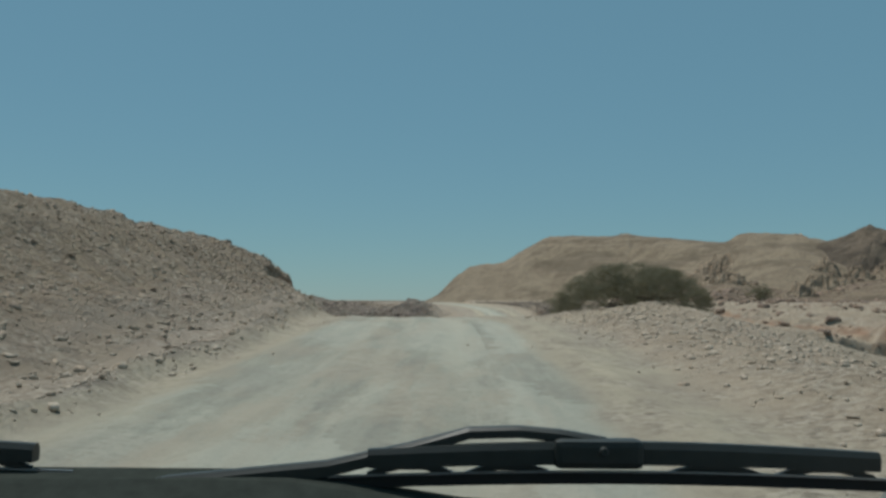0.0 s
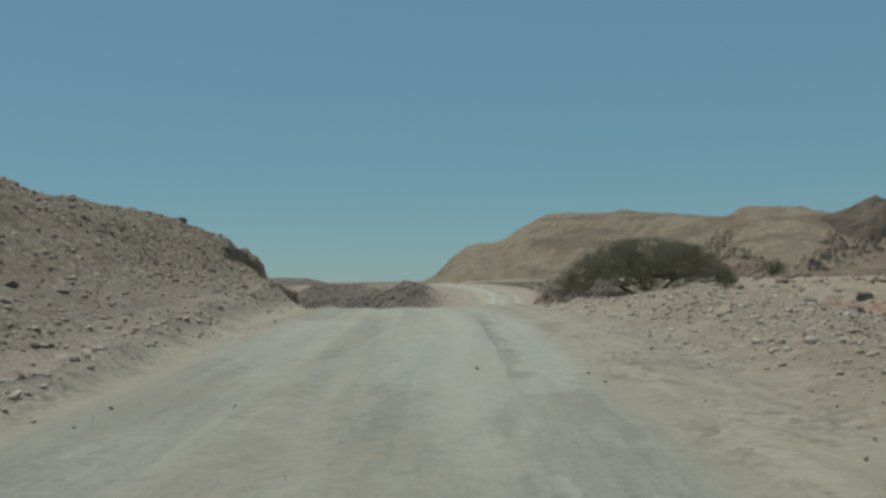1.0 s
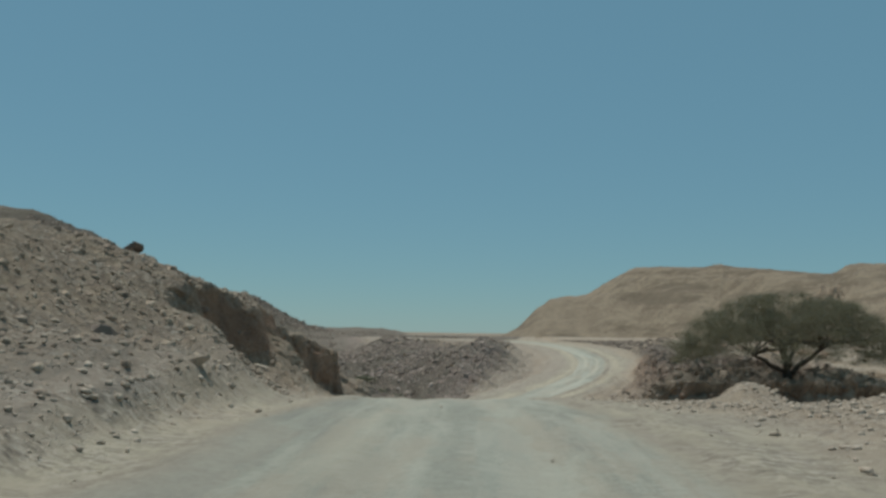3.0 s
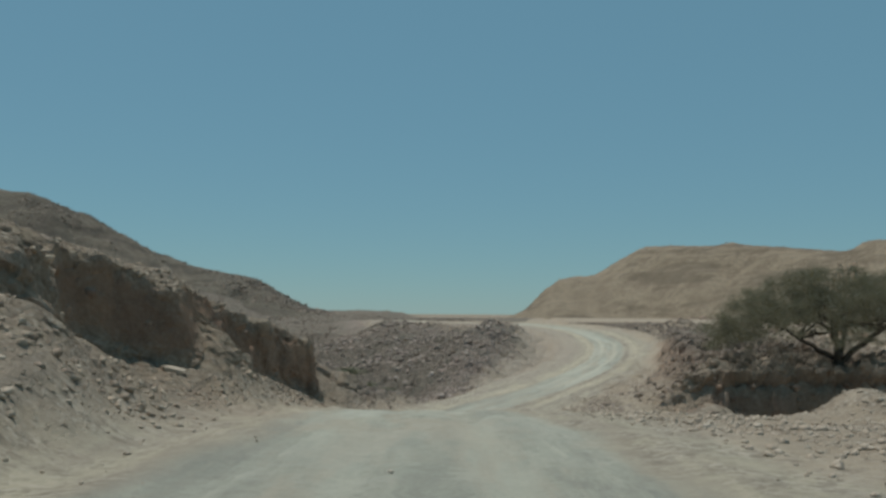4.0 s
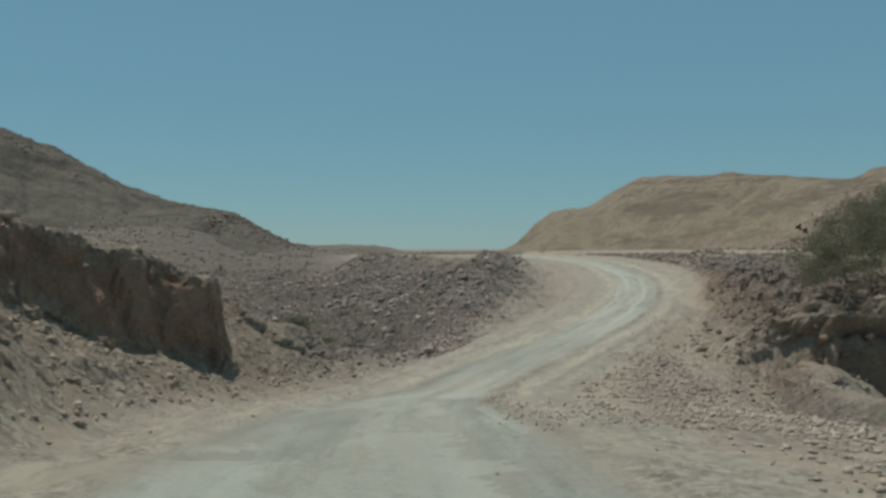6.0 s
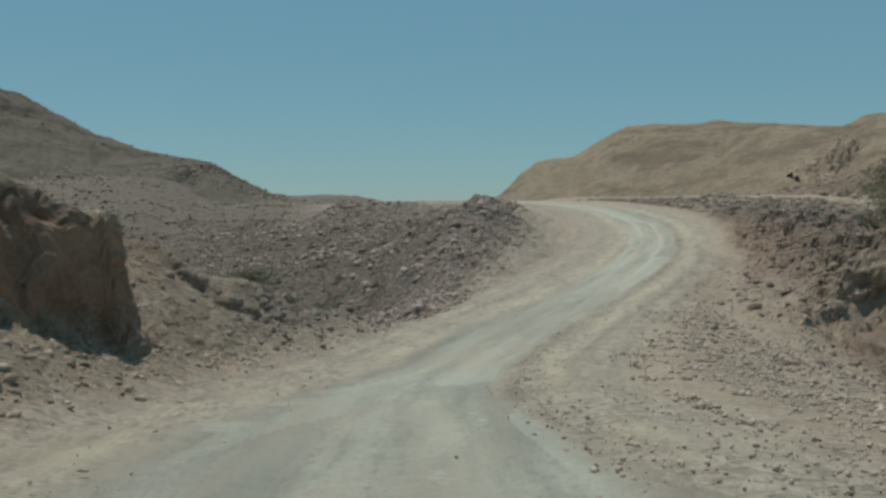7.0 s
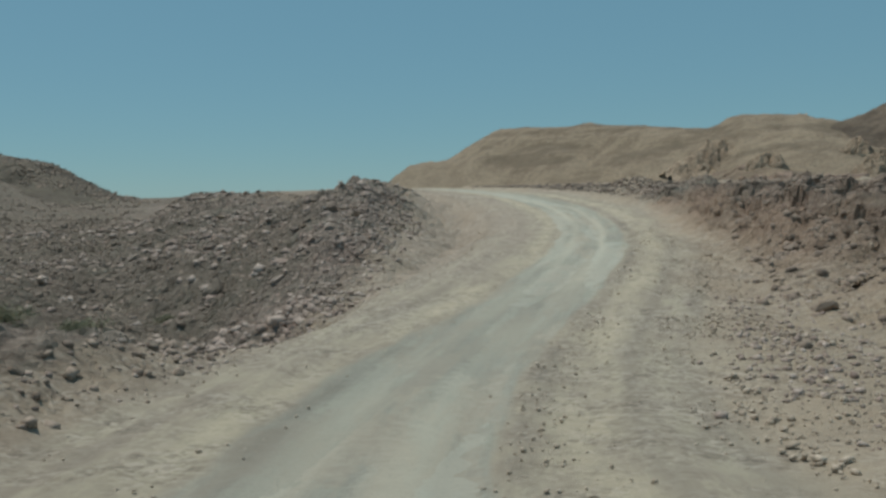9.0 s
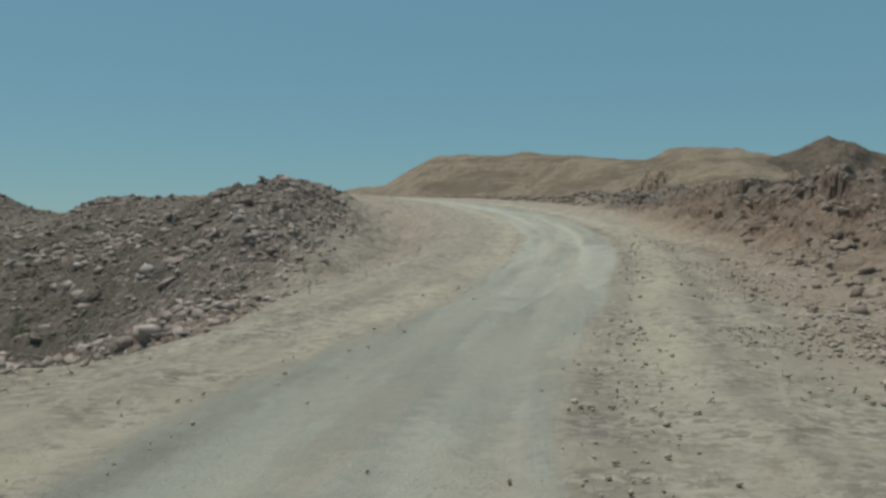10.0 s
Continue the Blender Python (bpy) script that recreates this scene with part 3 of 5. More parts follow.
# ---- ground and track ----
def layers_of(track, dark, cut, stone, d, along):
    a = np.abs(d)
    s = along - 60
    late = 0.25 + 0.75 * step(55, 80, s)
    sway = 0.15 * fbm(along / 7, 0.2 * d, 2, 63)
    dl, dr = d - left_edge(s) + sway, d - right_edge(s) + sway
    mid = 0.5 * (left_edge(s) + right_edge(s))
    half = 0.5 * (right_edge(s) - left_edge(s))
    patch = 0.35 + 0.65 * step(0.35, 0.65, vnoise(along / 4, d * 0.8, 65))
    bend = step(92, 104, s)
    early = 1 - step(36, 50, s)
    heap = d + berm_at(s) + 0.25 * fbm(along / 3, d, 2, 48)
    pale = (0.5 + 0.3 * bend) * np.maximum(patch, 0.8 * bend) * (np.exp(-(((d - mid + 0.42 * half + sway) / (0.28 - 0.12 * bend)) ** 2)) + np.exp(-(((d - mid - 0.40 * half + sway) / (0.30 - 0.14 * bend)) ** 2)))
    crumb = step(0.3, 0.7, vnoise(along * 0.9, d * 2.2, 67))
    straw = 0.85 * late * np.maximum(patch, step(98, 108, s)) * (0.55 + 0.45 * crumb) * (np.exp(-(((dl + 0.42) / 0.34) ** 2)) + 0.8 * np.exp(-(((dr - 0.95) / 0.42) ** 2)))
    straw = straw + 0.35 * early * (0.4 + 0.6 * crumb) * (np.exp(-(((heap - 0.75) / 0.5) ** 2)) + np.exp(-(((dr - 0.5) / 0.5) ** 2)))
    edge = 0.95 * early * (0.35 + 0.65 * crumb) * np.exp(-(((heap + 0.05) / 0.24) ** 2)) + 0.8 * late * (0.3 + 0.7 * crumb) * (np.exp(-(((dr - 0.22) / 0.2) ** 2)) * (1.35 - patch) + 0.6 * (1.35 - patch) * np.exp(-(((d + 4.3) / 0.3) ** 2)) + 0.6 * np.exp(-(((dl - 0.25) / 0.3) ** 2)) * (1 - step(88, 93, s)))
    verge = (1 - step(3.5, 5.0, a + 0.8 * fbm(along / 5, d, 2, 61))) * (1 - track)
    return {"track": track, "dark": dark * (1 - verge), "cut": cut, "stone": stone, "lat": np.clip(d, -60, 60), "along": along, "verge": 0.85 * verge,
            "ruts": (1 - track) * step(74, 80, s) * (1 - step(104, 112, s)) * (0.4 + 0.6 * patch) * (np.exp(-(((dr - 1.55) / 0.16) ** 2)) + 0.8 * np.exp(-(((dr - 2.5) / 0.2) ** 2)) + 0.6 * np.exp(-(((dl + 1.35) / 0.18) ** 2))),
            "pale": pale, "straw": straw, "edge": edge, "brown": (1 - track) * (1 - dark) * (1 - step(7.0, 9.5, a)) * np.maximum(early * step(0.0, 0.4, -heap) * (1 - step(6.5, 9, -d)), step(0.75, 1.5, -dl) * step(92, 104, s), step(1.7, 2.6, dr) * step(66, 80, s)) * (0.45 + 0.55 * step(0.3, 0.7, vnoise(along / 5, d * 1.3, 70))),
            "varnish": step(8, 15, -d + 2.5 * fbm(along / 6, d / 5, 3, 72)) * (1 - step(58, 66, s)) * (0.5 + 0.5 * step(0.3, 0.6, vnoise(along / 3, d / 3, 74))),
            "mauve": np.where(d > 0, 1.0, 1 - step(3, 10, -d - shoulder(s) + 4 * fbm(along / 9, d / 6, 3, 69)))}


def cells(x, y, z, size, seed):
    """Broken-rock pattern in space: a chance value for each block, and how near its border lies."""
    P = np.stack([x, y, z], 1) / size
    I = np.floor(P).astype(np.int64)
    table = np.random.RandomState(seed).rand(65536, 4)
    first, second, value = np.full(len(P), 9.0), np.full(len(P), 9.0), np.zeros(len(P))
    for a in (-1, 0, 1):
        for b in (-1, 0, 1):
            for c in (-1, 0, 1):
                J = I + (a, b, c)
                h = (J[:, 0] * 73856093 ^ J[:, 1] * 19349663 ^ J[:, 2] * 83492791) & 65535
                r = table[h]
                dist = np.abs(J + r[:, :3] - P).max(1) * 0.5 + np.linalg.norm(J + r[:, :3] - P, axis=1) * 0.5
                near = dist < first
                second = np.where(near, first, np.minimum(second, dist))
                value = np.where(near, r[:, 3], value)
                first = np.where(near, dist, first)
    return value, np.clip((second - first) * 4, 0, 1)


# stretches of rock and rubble that lie close to the track get a sheet of their own, with finer steps
PATCHES = {"cut_bank_left": (-19.0, -7.6, 44.5, 92.0), "cut_bank_right": (3.4, 27.0, 80.0, 128.0), "mound": (-24.0, 0.5, 92.5, 146.0)}


def patch_depth(x, y, name):
    """Distance from the border of a patch, inwards."""
    x0, x1, y0, y1 = PATCHES[name]
    return np.minimum(np.minimum(x - x0, x1 - x), np.minimum(y - y0, y1 - y))


def rock_sheet(name, nx, ny, lean, label):
    """Ground of one patch: even steps down its steep faces, broken into blocks."""
    x0, x1, y0, y1 = PATCHES[name]
    xs, ys = np.linspace(x0, x1, nx), np.linspace(y0, y1, ny)
    if lean:
        fine = np.linspace(*((x0, x1) if lean == "x" else (y0, y1)), 420)
        A, B = np.meshgrid(fine, ys if lean == "x" else xs)
        h = land(*((A, B) if lean == "x" else (B, A)))[0].reshape(A.shape)
        arc = np.c_[np.zeros(len(A)), np.cumsum(np.hypot(np.diff(A, axis=1), np.diff(h, axis=1)), axis=1)]
        even = np.linspace(0, 1, nx if lean == "x" else ny)
        W = np.array([np.interp(even, r / r[-1], fine) for r in arc])
        pad = np.pad(W, ((3, 3), (0, 0)), mode="edge")
        W = sum(pad[k:k + len(W)] for k in range(7)) / 7
        X, Y = (W, np.repeat(ys[:, None], nx, 1)) if lean == "x" else (np.repeat(xs[None], ny, 0), W.T)
    else:
        X, Y = np.meshgrid(xs, ys)
    z, track, dark, cut, stone, d, along = land(X, Y)
    Z = z.reshape(X.shape)
    P = np.stack([X, Y, Z], -1)
    N = np.cross(np.gradient(P, axis=1), np.gradient(P, axis=0))
    N /= np.linalg.norm(N, axis=-1)[..., None]
    inside = step(0.2, 1.4, patch_depth(X, Y, name)).ravel()
    steep = step(0.15, 0.55, 1 - N[..., 2].ravel()) * (name != "mound")
    rocky = np.clip(np.maximum(cut, steep) * (np.abs(d) > 5.4), 0, 1) * np.where((X.ravel() > 0) & (Y.ravel() > 89), 0.5, 1.0)
    loose = np.clip(dark + 0.5 * stone * (np.abs(d) > 5), 0, 1) * (1 - rocky) * (0.75 if name == "mound" else 1.0)
    bed = z * 1.6 + 0.25 * X.ravel()
    big, crack = cells(X.ravel(), Y.ravel(), bed, 1.25, 5)
    mid, split = cells(X.ravel(), Y.ravel(), bed, 0.55, 6)
    small, gap = cells(X.ravel(), Y.ravel(), z, 0.30, 7)
    bold = np.where(X.ravel() < 0, 0.62 - (0.46 - 0.12 * step(57, 60, Y.ravel()) - 0.14 * step(69, 72, Y.ravel())) * cut, 0.55)
    out = rocky * bold * (0.38 * big + 0.24 * mid + 0.08 * small - 0.06 * (1 - crack) - 0.04 * (1 - split) - 0.2)
    out += loose * (0.22 * np.clip(mid - 0.6, 0, 1) * split + 0.2 * np.clip(small - 0.5, 0, 1) * gap + 0.12 * (big - 0.5))
    out *= inside
    P = P + N * out.reshape(X.shape)[..., None]
    if name == "cut_bank_right":
        under = 2.0 * step(0, 0.25, cut) * np.clip((-0.6 - z) / 3.2, 0, 1) * (X.ravel() > 5) * (X.ravel() < 25) * step(84, 85.5, Y.ravel()) * (Y.ravel() < 92) * inside
        P[..., 1] += under.reshape(X.shape)
    drop = 0.03 * (1 - step(0.0, 0.25, patch_depth(X, Y, name)))
    layers = layers_of(track, dark, cut, stone, d, along)
    layers["cut"] = np.clip(np.maximum(cut, 0.25 * steep * rocky * (Y.ravel() < 126)), 0, 1)
    layers["block"] = np.clip(rocky * (0.5 * big + 0.5 * mid) + loose * (0.35 * mid + 0.65 * small) + 0.5 * (1 - rocky - loose), 0, 1)
    drop = drop + 0.25 * (1 - step(5.0, 5.6, np.abs(d))).reshape(X.shape)
    me = grid_mesh(name, P[..., 0], P[..., 1], P[..., 2] - drop + 0.012, layers)
    me.polygons.foreach_set("use_smooth", np.zeros(len(me.polygons), bool))
    me.materials.append(GROUND)
    return tagged(new(name, me), label, "rock bank", kind="structure")


gx, gy = axis_steps(-26, 22, 0.2, 3200, 1.055), axis_steps(-2, 142, 0.2, 3200, 1.055)
GX, GY = np.meshgrid(gx, gy)
gz, g_track, g_dark, g_cut, g_stone, g_d, g_along = land(GX, GY)
under = 0.25 * (1 - step(5.0, 5.6, np.abs(g_d))) * ((g_along > 5) & (g_along < ALONG[-1] - 5))
for key in PATCHES:
    under = np.maximum(under, 0.9 * step(0.5, 1.3, patch_depth(GX, GY, key)).ravel())
g_layers = layers_of(g_track, g_dark, g_cut, g_stone, g_d, g_along)
g_layers["block"] = np.full(gz.shape, 0.5)
ground_me = grid_mesh("ground", GX, GY, (gz - under).reshape(GX.shape), g_layers)
ground_me.materials.append(GROUND)
tagged(new("ground", ground_me), "stony tan desert ground with a dry wadi and cut banks", "ground", kind="structure")

rock_sheet("cut_bank_left", 150, 430, "x", "brown rock cut and stony talus beside the track")
rock_sheet("cut_bank_right", 200, 420, "y", "dark broken rock bank above the gully")
rock_sheet("mound", 190, 400, "", "mound of dark broken rock inside the bend")

S = np.arange(6, ALONG[-1] - 6, 0.2)
L = np.arange(-5.9, 5.95, 0.1)
cxy = np.stack([np.interp(S, ALONG, CENTRE[:, k]) for k in (0, 1)], 1)
txy = np.stack([np.interp(S, ALONG, TANG[:, k]) for k in (0, 1)], 1)
RX, RY = cxy[:, :1] + txy[:, 1:] * L, cxy[:, 1:] - txy[:, :1] * L
rz, r_track, r_dark, r_cut, r_stone, r_d, r_along = land(RX, RY)
rz = rz.reshape(RX.shape) - 0.05 * step(5.5, 5.9, np.abs(L))[None]
r_layers = layers_of(r_track, r_dark, r_cut, r_stone, r_d, r_along)
r_layers["block"] = np.full(r_d.shape, 0.5)
road_me = grid_mesh("road", RX[:, ::-1], RY[:, ::-1], rz[:, ::-1], {k: v.reshape(RX.shape)[:, ::-1] for k, v in r_layers.items()})
road_me.materials.append(GROUND)
tagged(new("road", road_me), "pale grey compacted gravel track with sandy verges", "road", kind="structure")


# ---- far hills ----
def hill_loft(name, ridge, toward, run, base, material, label, rough, columns=260, rows=70, low_run=None):
    """A hill as one sheet: from its skyline down its face to a foot that lies toward a point, and down its back."""
    u = np.linspace(0, len(ridge) - 1, columns)
    crest = np.stack([np.interp(u, np.arange(len(ridge)), np.array(ridge, float)[:, k]) for k in range(3)], 1)
    out = np.array(toward, float) - crest[:, :2]
    out /= np.linalg.norm(out, axis=1)[:, None]
    v = np.r_[np.linspace(-1, -0.08, 14), np.linspace(0, 1, rows - 14)]
    V, U = np.meshgrid(v, u)
    if low_run:
        run = (low_run + (run - low_run) * step(0, 18, crest[:, 2] - base))[:, None]
    X, Y = crest[:, :1] + out[:, :1] * V * run, crest[:, 1:2] + out[:, 1:] * V * run
    a = np.abs(V)
    prof = 1 - np.where(V > 0, 0.25 * a + 0.75 * step(0, 1, a), step(0, 1, a))
    rise = np.maximum(crest[:, 2:] - base, 0.5)
    fold = fbm(U * 0.9 + V * 0.7, V * 2.2 + U * 0.15, 4, 51)
    Z = base + rise * prof + rough * rise * fold * np.sqrt(np.clip(a, 0, 1)) * (1.0 - a) - 3.5 * step(0.65, 1, a) - 10.0 * (1 - step(0, 1.0, np.minimum(U, len(ridge) - 1 - U)))
    gul = 1 - np.abs(fbm(X / 26 + Y / 60, (Y + X) / 90, 4, 55)) * 2.2
    Z += (0.08 + 0.25 * rough) * rise * np.clip(gul, -1, 1) * np.clip(a * 3, 0, 1) * (1 - a)
    Z += 0.06 * np.abs(((Z + 2.5 * fbm(X / 30, Y / 30, 2, 59)) / 5.0) % 1.0 - 0.5) * np.clip(4 * a, 0, 1) * (rise > 8)
    Z += 0.012 * rise * fbm(X / 5, Y / 5, 3, 53) + 0.3 * fbm(X / 1.7, Y / 1.7, 2, 57)
    me = grid_mesh(name, X, Y, Z)
    me.materials.append(material)
    return tagged(new(name, me), label, "hill", kind="structure")


EAST_RIDGE = [(-40, 626, 0.5), (-23, 618, 2.8), (-13.6, 613, 7.5), (-2, 608, 19.2), (7.3, 606, 25.7), (29.5, 603, 28.6), (50, 598, 40.2), (62, 593, 45.2), (80, 565, 44.0), (95, 544, 42.2), (103, 532, 41.4),
              (117, 498, 37.7), (134, 458, 32.7), (138.6, 433, 34.0), (152, 408, 32.5), (163, 398, 29.3), (190, 390, 27), (230, 380, 26), (300, 360, 22), (380, 330, 10)]
hill_loft("hill_east", EAST_RIDGE, (0, 60), 150, -1.0, TAN_HILL, "smooth tan desert hill with faint rock bands", 0.22)
PEAK_RIDGE = [(140, 392, 22), (152, 384, 27), (160, 377, 30.5), (167.5, 371, 34.4), (173, 369, 32), (180, 367, 28.3), (200, 362, 25), (240, 350, 24), (300, 330, 12)]
FOOT_RIDGE = [(20, 360, -4), (45, 350, 0), (70, 348, 3), (90, 352, 7), (104, 360, 11), (118, 352, 8), (133, 340, 6), (150, 330, 10), (176, 320, 15), (230, 300, 16), (320, 260, 8)]
foothill = hill_loft("hill_foot", FOOT_RIDGE, (20, 40), 225, -0.5, FOOTHILL, "sandy foothill broken by brown crags", 0.5)
hill_loft("hill_peak", PEAK_RIDGE, (0, 60), 90, -1.0, PEAK, "brown rocky hilltop with a dark pointed summit", 0.3)
WEST_RIDGE = [(-420, 360, 40), (-300, 350, 58), (-230, 345, 52), (-186, 340, 46.1), (-165, 340, 38.7), (-155, 340, 33.2), (-137.5, 340, 23.9), (-124, 340, 19.7), (-97.5, 330, 14.9), (-91.7, 325, 12.0), (-68.4, 280, 4.9), (-61.7, 280, 3.9), (-52, 270, 2.6), (-40, 265, 1.0)]
west_hill = hill_loft("hill_west", WEST_RIDGE, (-45, 60), 172, -1.2, GREY_HILL, "dull grey-brown stony hill behind the wadi", 0.2, low_run=70, rows=110)


# ---- broken stone ----
def stone_mesh(seed, detail=1):
    """An angular block."""
    rs = np.random.RandomState(seed)
    bm = bmesh.new()
    for _ in range(16):
        p = rs.normal(size=3)
        p /= np.linalg.norm(p)
        p = np.sign(p) * np.abs(p) ** 0.6
        bm.verts.new(p * (1, 0.85, 0.75) * rs.uniform(0.75, 1.0))
    bmesh.ops.convex_hull(bm, input=bm.verts)
    bmesh.ops.delete(bm, geom=[v for v in bm.verts if not v.link_faces], context="VERTS")
    bmesh.ops.bevel(bm, geom=list(bm.edges), offset=0.035, segments=1, affect="EDGES")
    return bm


BLOCK_V = np.array([(a, b, c) for a in (-0.72, 0.72) for b in (-0.72, 0.72) for c in (-0.72, 0.72)])
BLOCK_F = np.array([(0, 1, 3), (0, 3, 2), (4, 6, 7), (4, 7, 5), (0, 4, 5), (0, 5, 1), (2, 3, 7), (2, 7, 6), (0, 2, 6), (0, 6, 4), (1, 5, 7), (1, 7, 3)])
OCT_V = np.array([(1, 0, 0), (0, 1, 0), (-1, 0, 0), (0, -1, 0), (0, 0, 1), (0, 0, -1)], float)
OCT_F = np.array([(0, 1, 4), (1, 2, 4), (2, 3, 4), (3, 0, 4), (1, 0, 5), (2, 1, 5), (3, 2, 5), (0, 3, 5)])


def rubble(name, xs, ys, sizes, material, label, seed, sink=0.3, tiny=False, zs=None):
    """Many loose stones as one mesh, lying on the ground."""
    ICO_V, ICO_F = (OCT_V, OCT_F) if tiny else (BLOCK_V, BLOCK_F)
    rs = np.random.RandomState(seed)
    n = len(xs)
    zs = land(xs, ys)[0] if zs is None else zs
    q = rs.normal(size=(n, 4))
    q /= np.linalg.norm(q, axis=1)[:, None]
    w, a, b, c = q.T
    R = np.stack([1 - 2 * (b * b + c * c), 2 * (a * b - c * w), 2 * (a * c + b * w), 2 * (a * b + c * w), 1 - 2 * (a * a + c * c), 2 * (b * c - a * w),
                  2 * (a * c - b * w), 2 * (b * c + a * w), 1 - 2 * (a * a + b * b)], 1).reshape(n, 3, 3)
    shape = ICO_V[None] * rs.uniform(0.55, 1.3, (n, len(ICO_V), 3)) * rs.uniform(0.25, 1.05, (n, 1, 3))
    V = np.einsum("nij,nkj->nki", R, shape) * np.asarray(sizes)[:, None, None]
    V[:, :, 2] *= 0.7
    V += np.stack([xs, ys, zs + np.asarray(sizes) * (0.5 - sink)], 1)[:, None]
    F = ICO_F[None] + (np.arange(n) * len(ICO_V))[:, None, None]
    me = bpy.data.meshes.new(name)
    me.vertices.add(n * len(ICO_V))
    me.vertices.foreach_set("co", V.ravel())
    me.loops.add(F.size)
    me.loops.foreach_set("vertex_index", F.ravel())
    me.polygons.add(F.size // 3)
    me.polygons.foreach_set("loop_start", np.arange(0, F.size, 3))
    me.update(calc_edges=True)
    me.materials.append(material)
    return tagged(new(name, me), label, "rubble", kind="stuff")


def scatter(n, x0, x1, y0, y1, keep, seed):
    """Points in a box, kept by a chance that follows the ground's make-up; clumped by noise."""
    rs = np.random.RandomState(seed)
    x, y = rs.uniform(x0, x1, n), rs.uniform(y0, y1, n)
    chance = keep(x, y, road_coords(x, y)[0]) * (0.35 + 1.3 * vnoise(x / 3, y / 3, seed))
    ok = rs.rand(n) < chance
    return x[ok], y[ok], rs


def sizes(rs, n, lo, hi, power=3.0):
    return lo + (hi - lo) * rs.rand(n) ** power


x, y, rs = scatter(70000, -27, -3.5, -2, 84, lambda x, y, d: step(3.6, 7.0, -d) * (0.5 + 0.5 * step(6, 9, -x)) * (0.4 + 0.6 * step(22, 46, y)) * (land(x, y)[3] < 0.35), 101)
rubble("rubble_left_slope", x, y, sizes(rs, len(x), 0.03, 0.17, 4.5) * (1 - 0.3 * step(56, 64, y)), PALE_ROCK, "loose tan and brown stones on the slope", 1, sink=0.56)
x, y, rs = scatter(36000, -13, 2, -2, 62, lambda x, y, d: 0.3 * step(3.4, 5.0, -d) * (y < 50) + np.exp(-((d + berm_at(y)) / 0.3) ** 2), 121)
rubble("gravel_left_verge", x, y, sizes(rs, len(x), 0.02, 0.11, 4), LIGHT_ROCK, "small stones and grit beside the track", 21, sink=0.3)
x, y, rs = scatter(185000, -50, 1, 78, 170, lambda x, y, d: (0.3 + 0.8 * step(0.35, 0.65, vnoise(x / 6, y / 6, 93))) * step(-0.4, 1.6, -d - shoulder(y)) * (1 - 0.6 * step(20, 40, -x)), 102)
rubble("rubble_mound", x, y, sizes(rs, len(x), 0.04, 0.2, 4), DARK_ROCK, "dark broken rock heaped inside the bend", 2, sink=0.42)
x, y, rs = scatter(22000, -40, 0, 93, 150, lambda x, y, d: (0.08 + 0.9 * step(0.5, 0.75, vnoise(x / 4, y / 4, 97))) * step(0.2, 2.0, -d - shoulder(y)) * (1 - 0.5 * step(16, 30, -x)), 122)
rubble("boulders_mound", x, y, sizes(rs, len(x), 0.11, 0.42, 4), MAUVE_ROCK, "pinkish grey blocks strewn over the mound", 22, sink=0.4)
x, y, rs = scatter(70000, -20, 0, 76, 134, lambda x, y, d: step(-0.3, 0.9, -d - shoulder(y)) * (1 - step(1.5, 8.0, -d - shoulder(y))), 103)
rubble("rubble_mound_foot", x, y, sizes(rs, len(x), 0.03, 0.19, 3.5) * (0.45 + 0.55 * step(84, 94, y)), MAUVE_ROCK, "pale broken stones along the foot of the mound", 3, sink=0.45)
x, y, rs = scatter(40000, 1, 18, 2, 72, lambda x, y, d: step(3.4, 6.5, d) * (1 - 0.6 * step(10, 16, d)), 104)
rubble("rubble_right_verge", x, y, sizes(rs, len(x), 0.025, 0.12, 4), LIGHT_ROCK, "small pale stones on the roadside bank", 4, sink=0.42)
x, y, rs = scatter(80000, 0, 24, 80, 145, lambda x, y, d: step(5.5, 8, d) * (0.1 + 0.9 * step(88, 95, y)) * (1 - 0.5 * step(14, 20, d)), 105)
rubble("rubble_right_bank", x, y, sizes(rs, len(x), 0.03, 0.25, 4.2), DARK_ROCK, "dark broken stones on the cut bank", 5, sink=0.4)
x, y, rs = scatter(110000, -3, 12, 66, 102, lambda x, y, d: 0.5 * step(0.3, 0.6, vnoise(x / 1.2, y / 1.2, 96)) * np.exp(-((d - np.interp(y, [82, 88, 95, 101], [4.3, 4.55, 4.7, 5.0])) / 0.22) ** 2) + 0.25 * step(5.2, 6.5, d) * step(0.42, 0.6, vnoise(x / 1.8, y / 1.8, 95)) * (1 - step(11, 13, d)), 106)
rubble("rubble_windrow", x, y, sizes(rs, len(x), 0.012, 0.10, 5), LIGHT_ROCK, "row of pushed-up stones beside the track", 6, sink=0.1)
x, y, rs = scatter(60000, -14, 10, 0, 125, lambda x, y, d: 0.14 * step(2.4, 3.6, np.abs(d)) * (1 - step(5.5, 7, np.abs(d))) + 0.01, 107)
rubble("gravel_track", x, y, sizes(rs, len(x), 0.012, 0.06, 4), LIGHT_ROCK, "scattered pebbles on the sandy verges", 7, sink=0.05, tiny=True)

x, y, rs = scatter(9000, 26, 130, 84, 240, lambda x, y, d: 0.8 * (x > 36 - 0.25 * (y - 90)), 108)
rubble("boulders_terrace", x, y, sizes(rs, len(x), 0.12, 1.1, 5), RED_ROCK, "brown boulders on the terrace below the foothill", 8, sink=0.5)

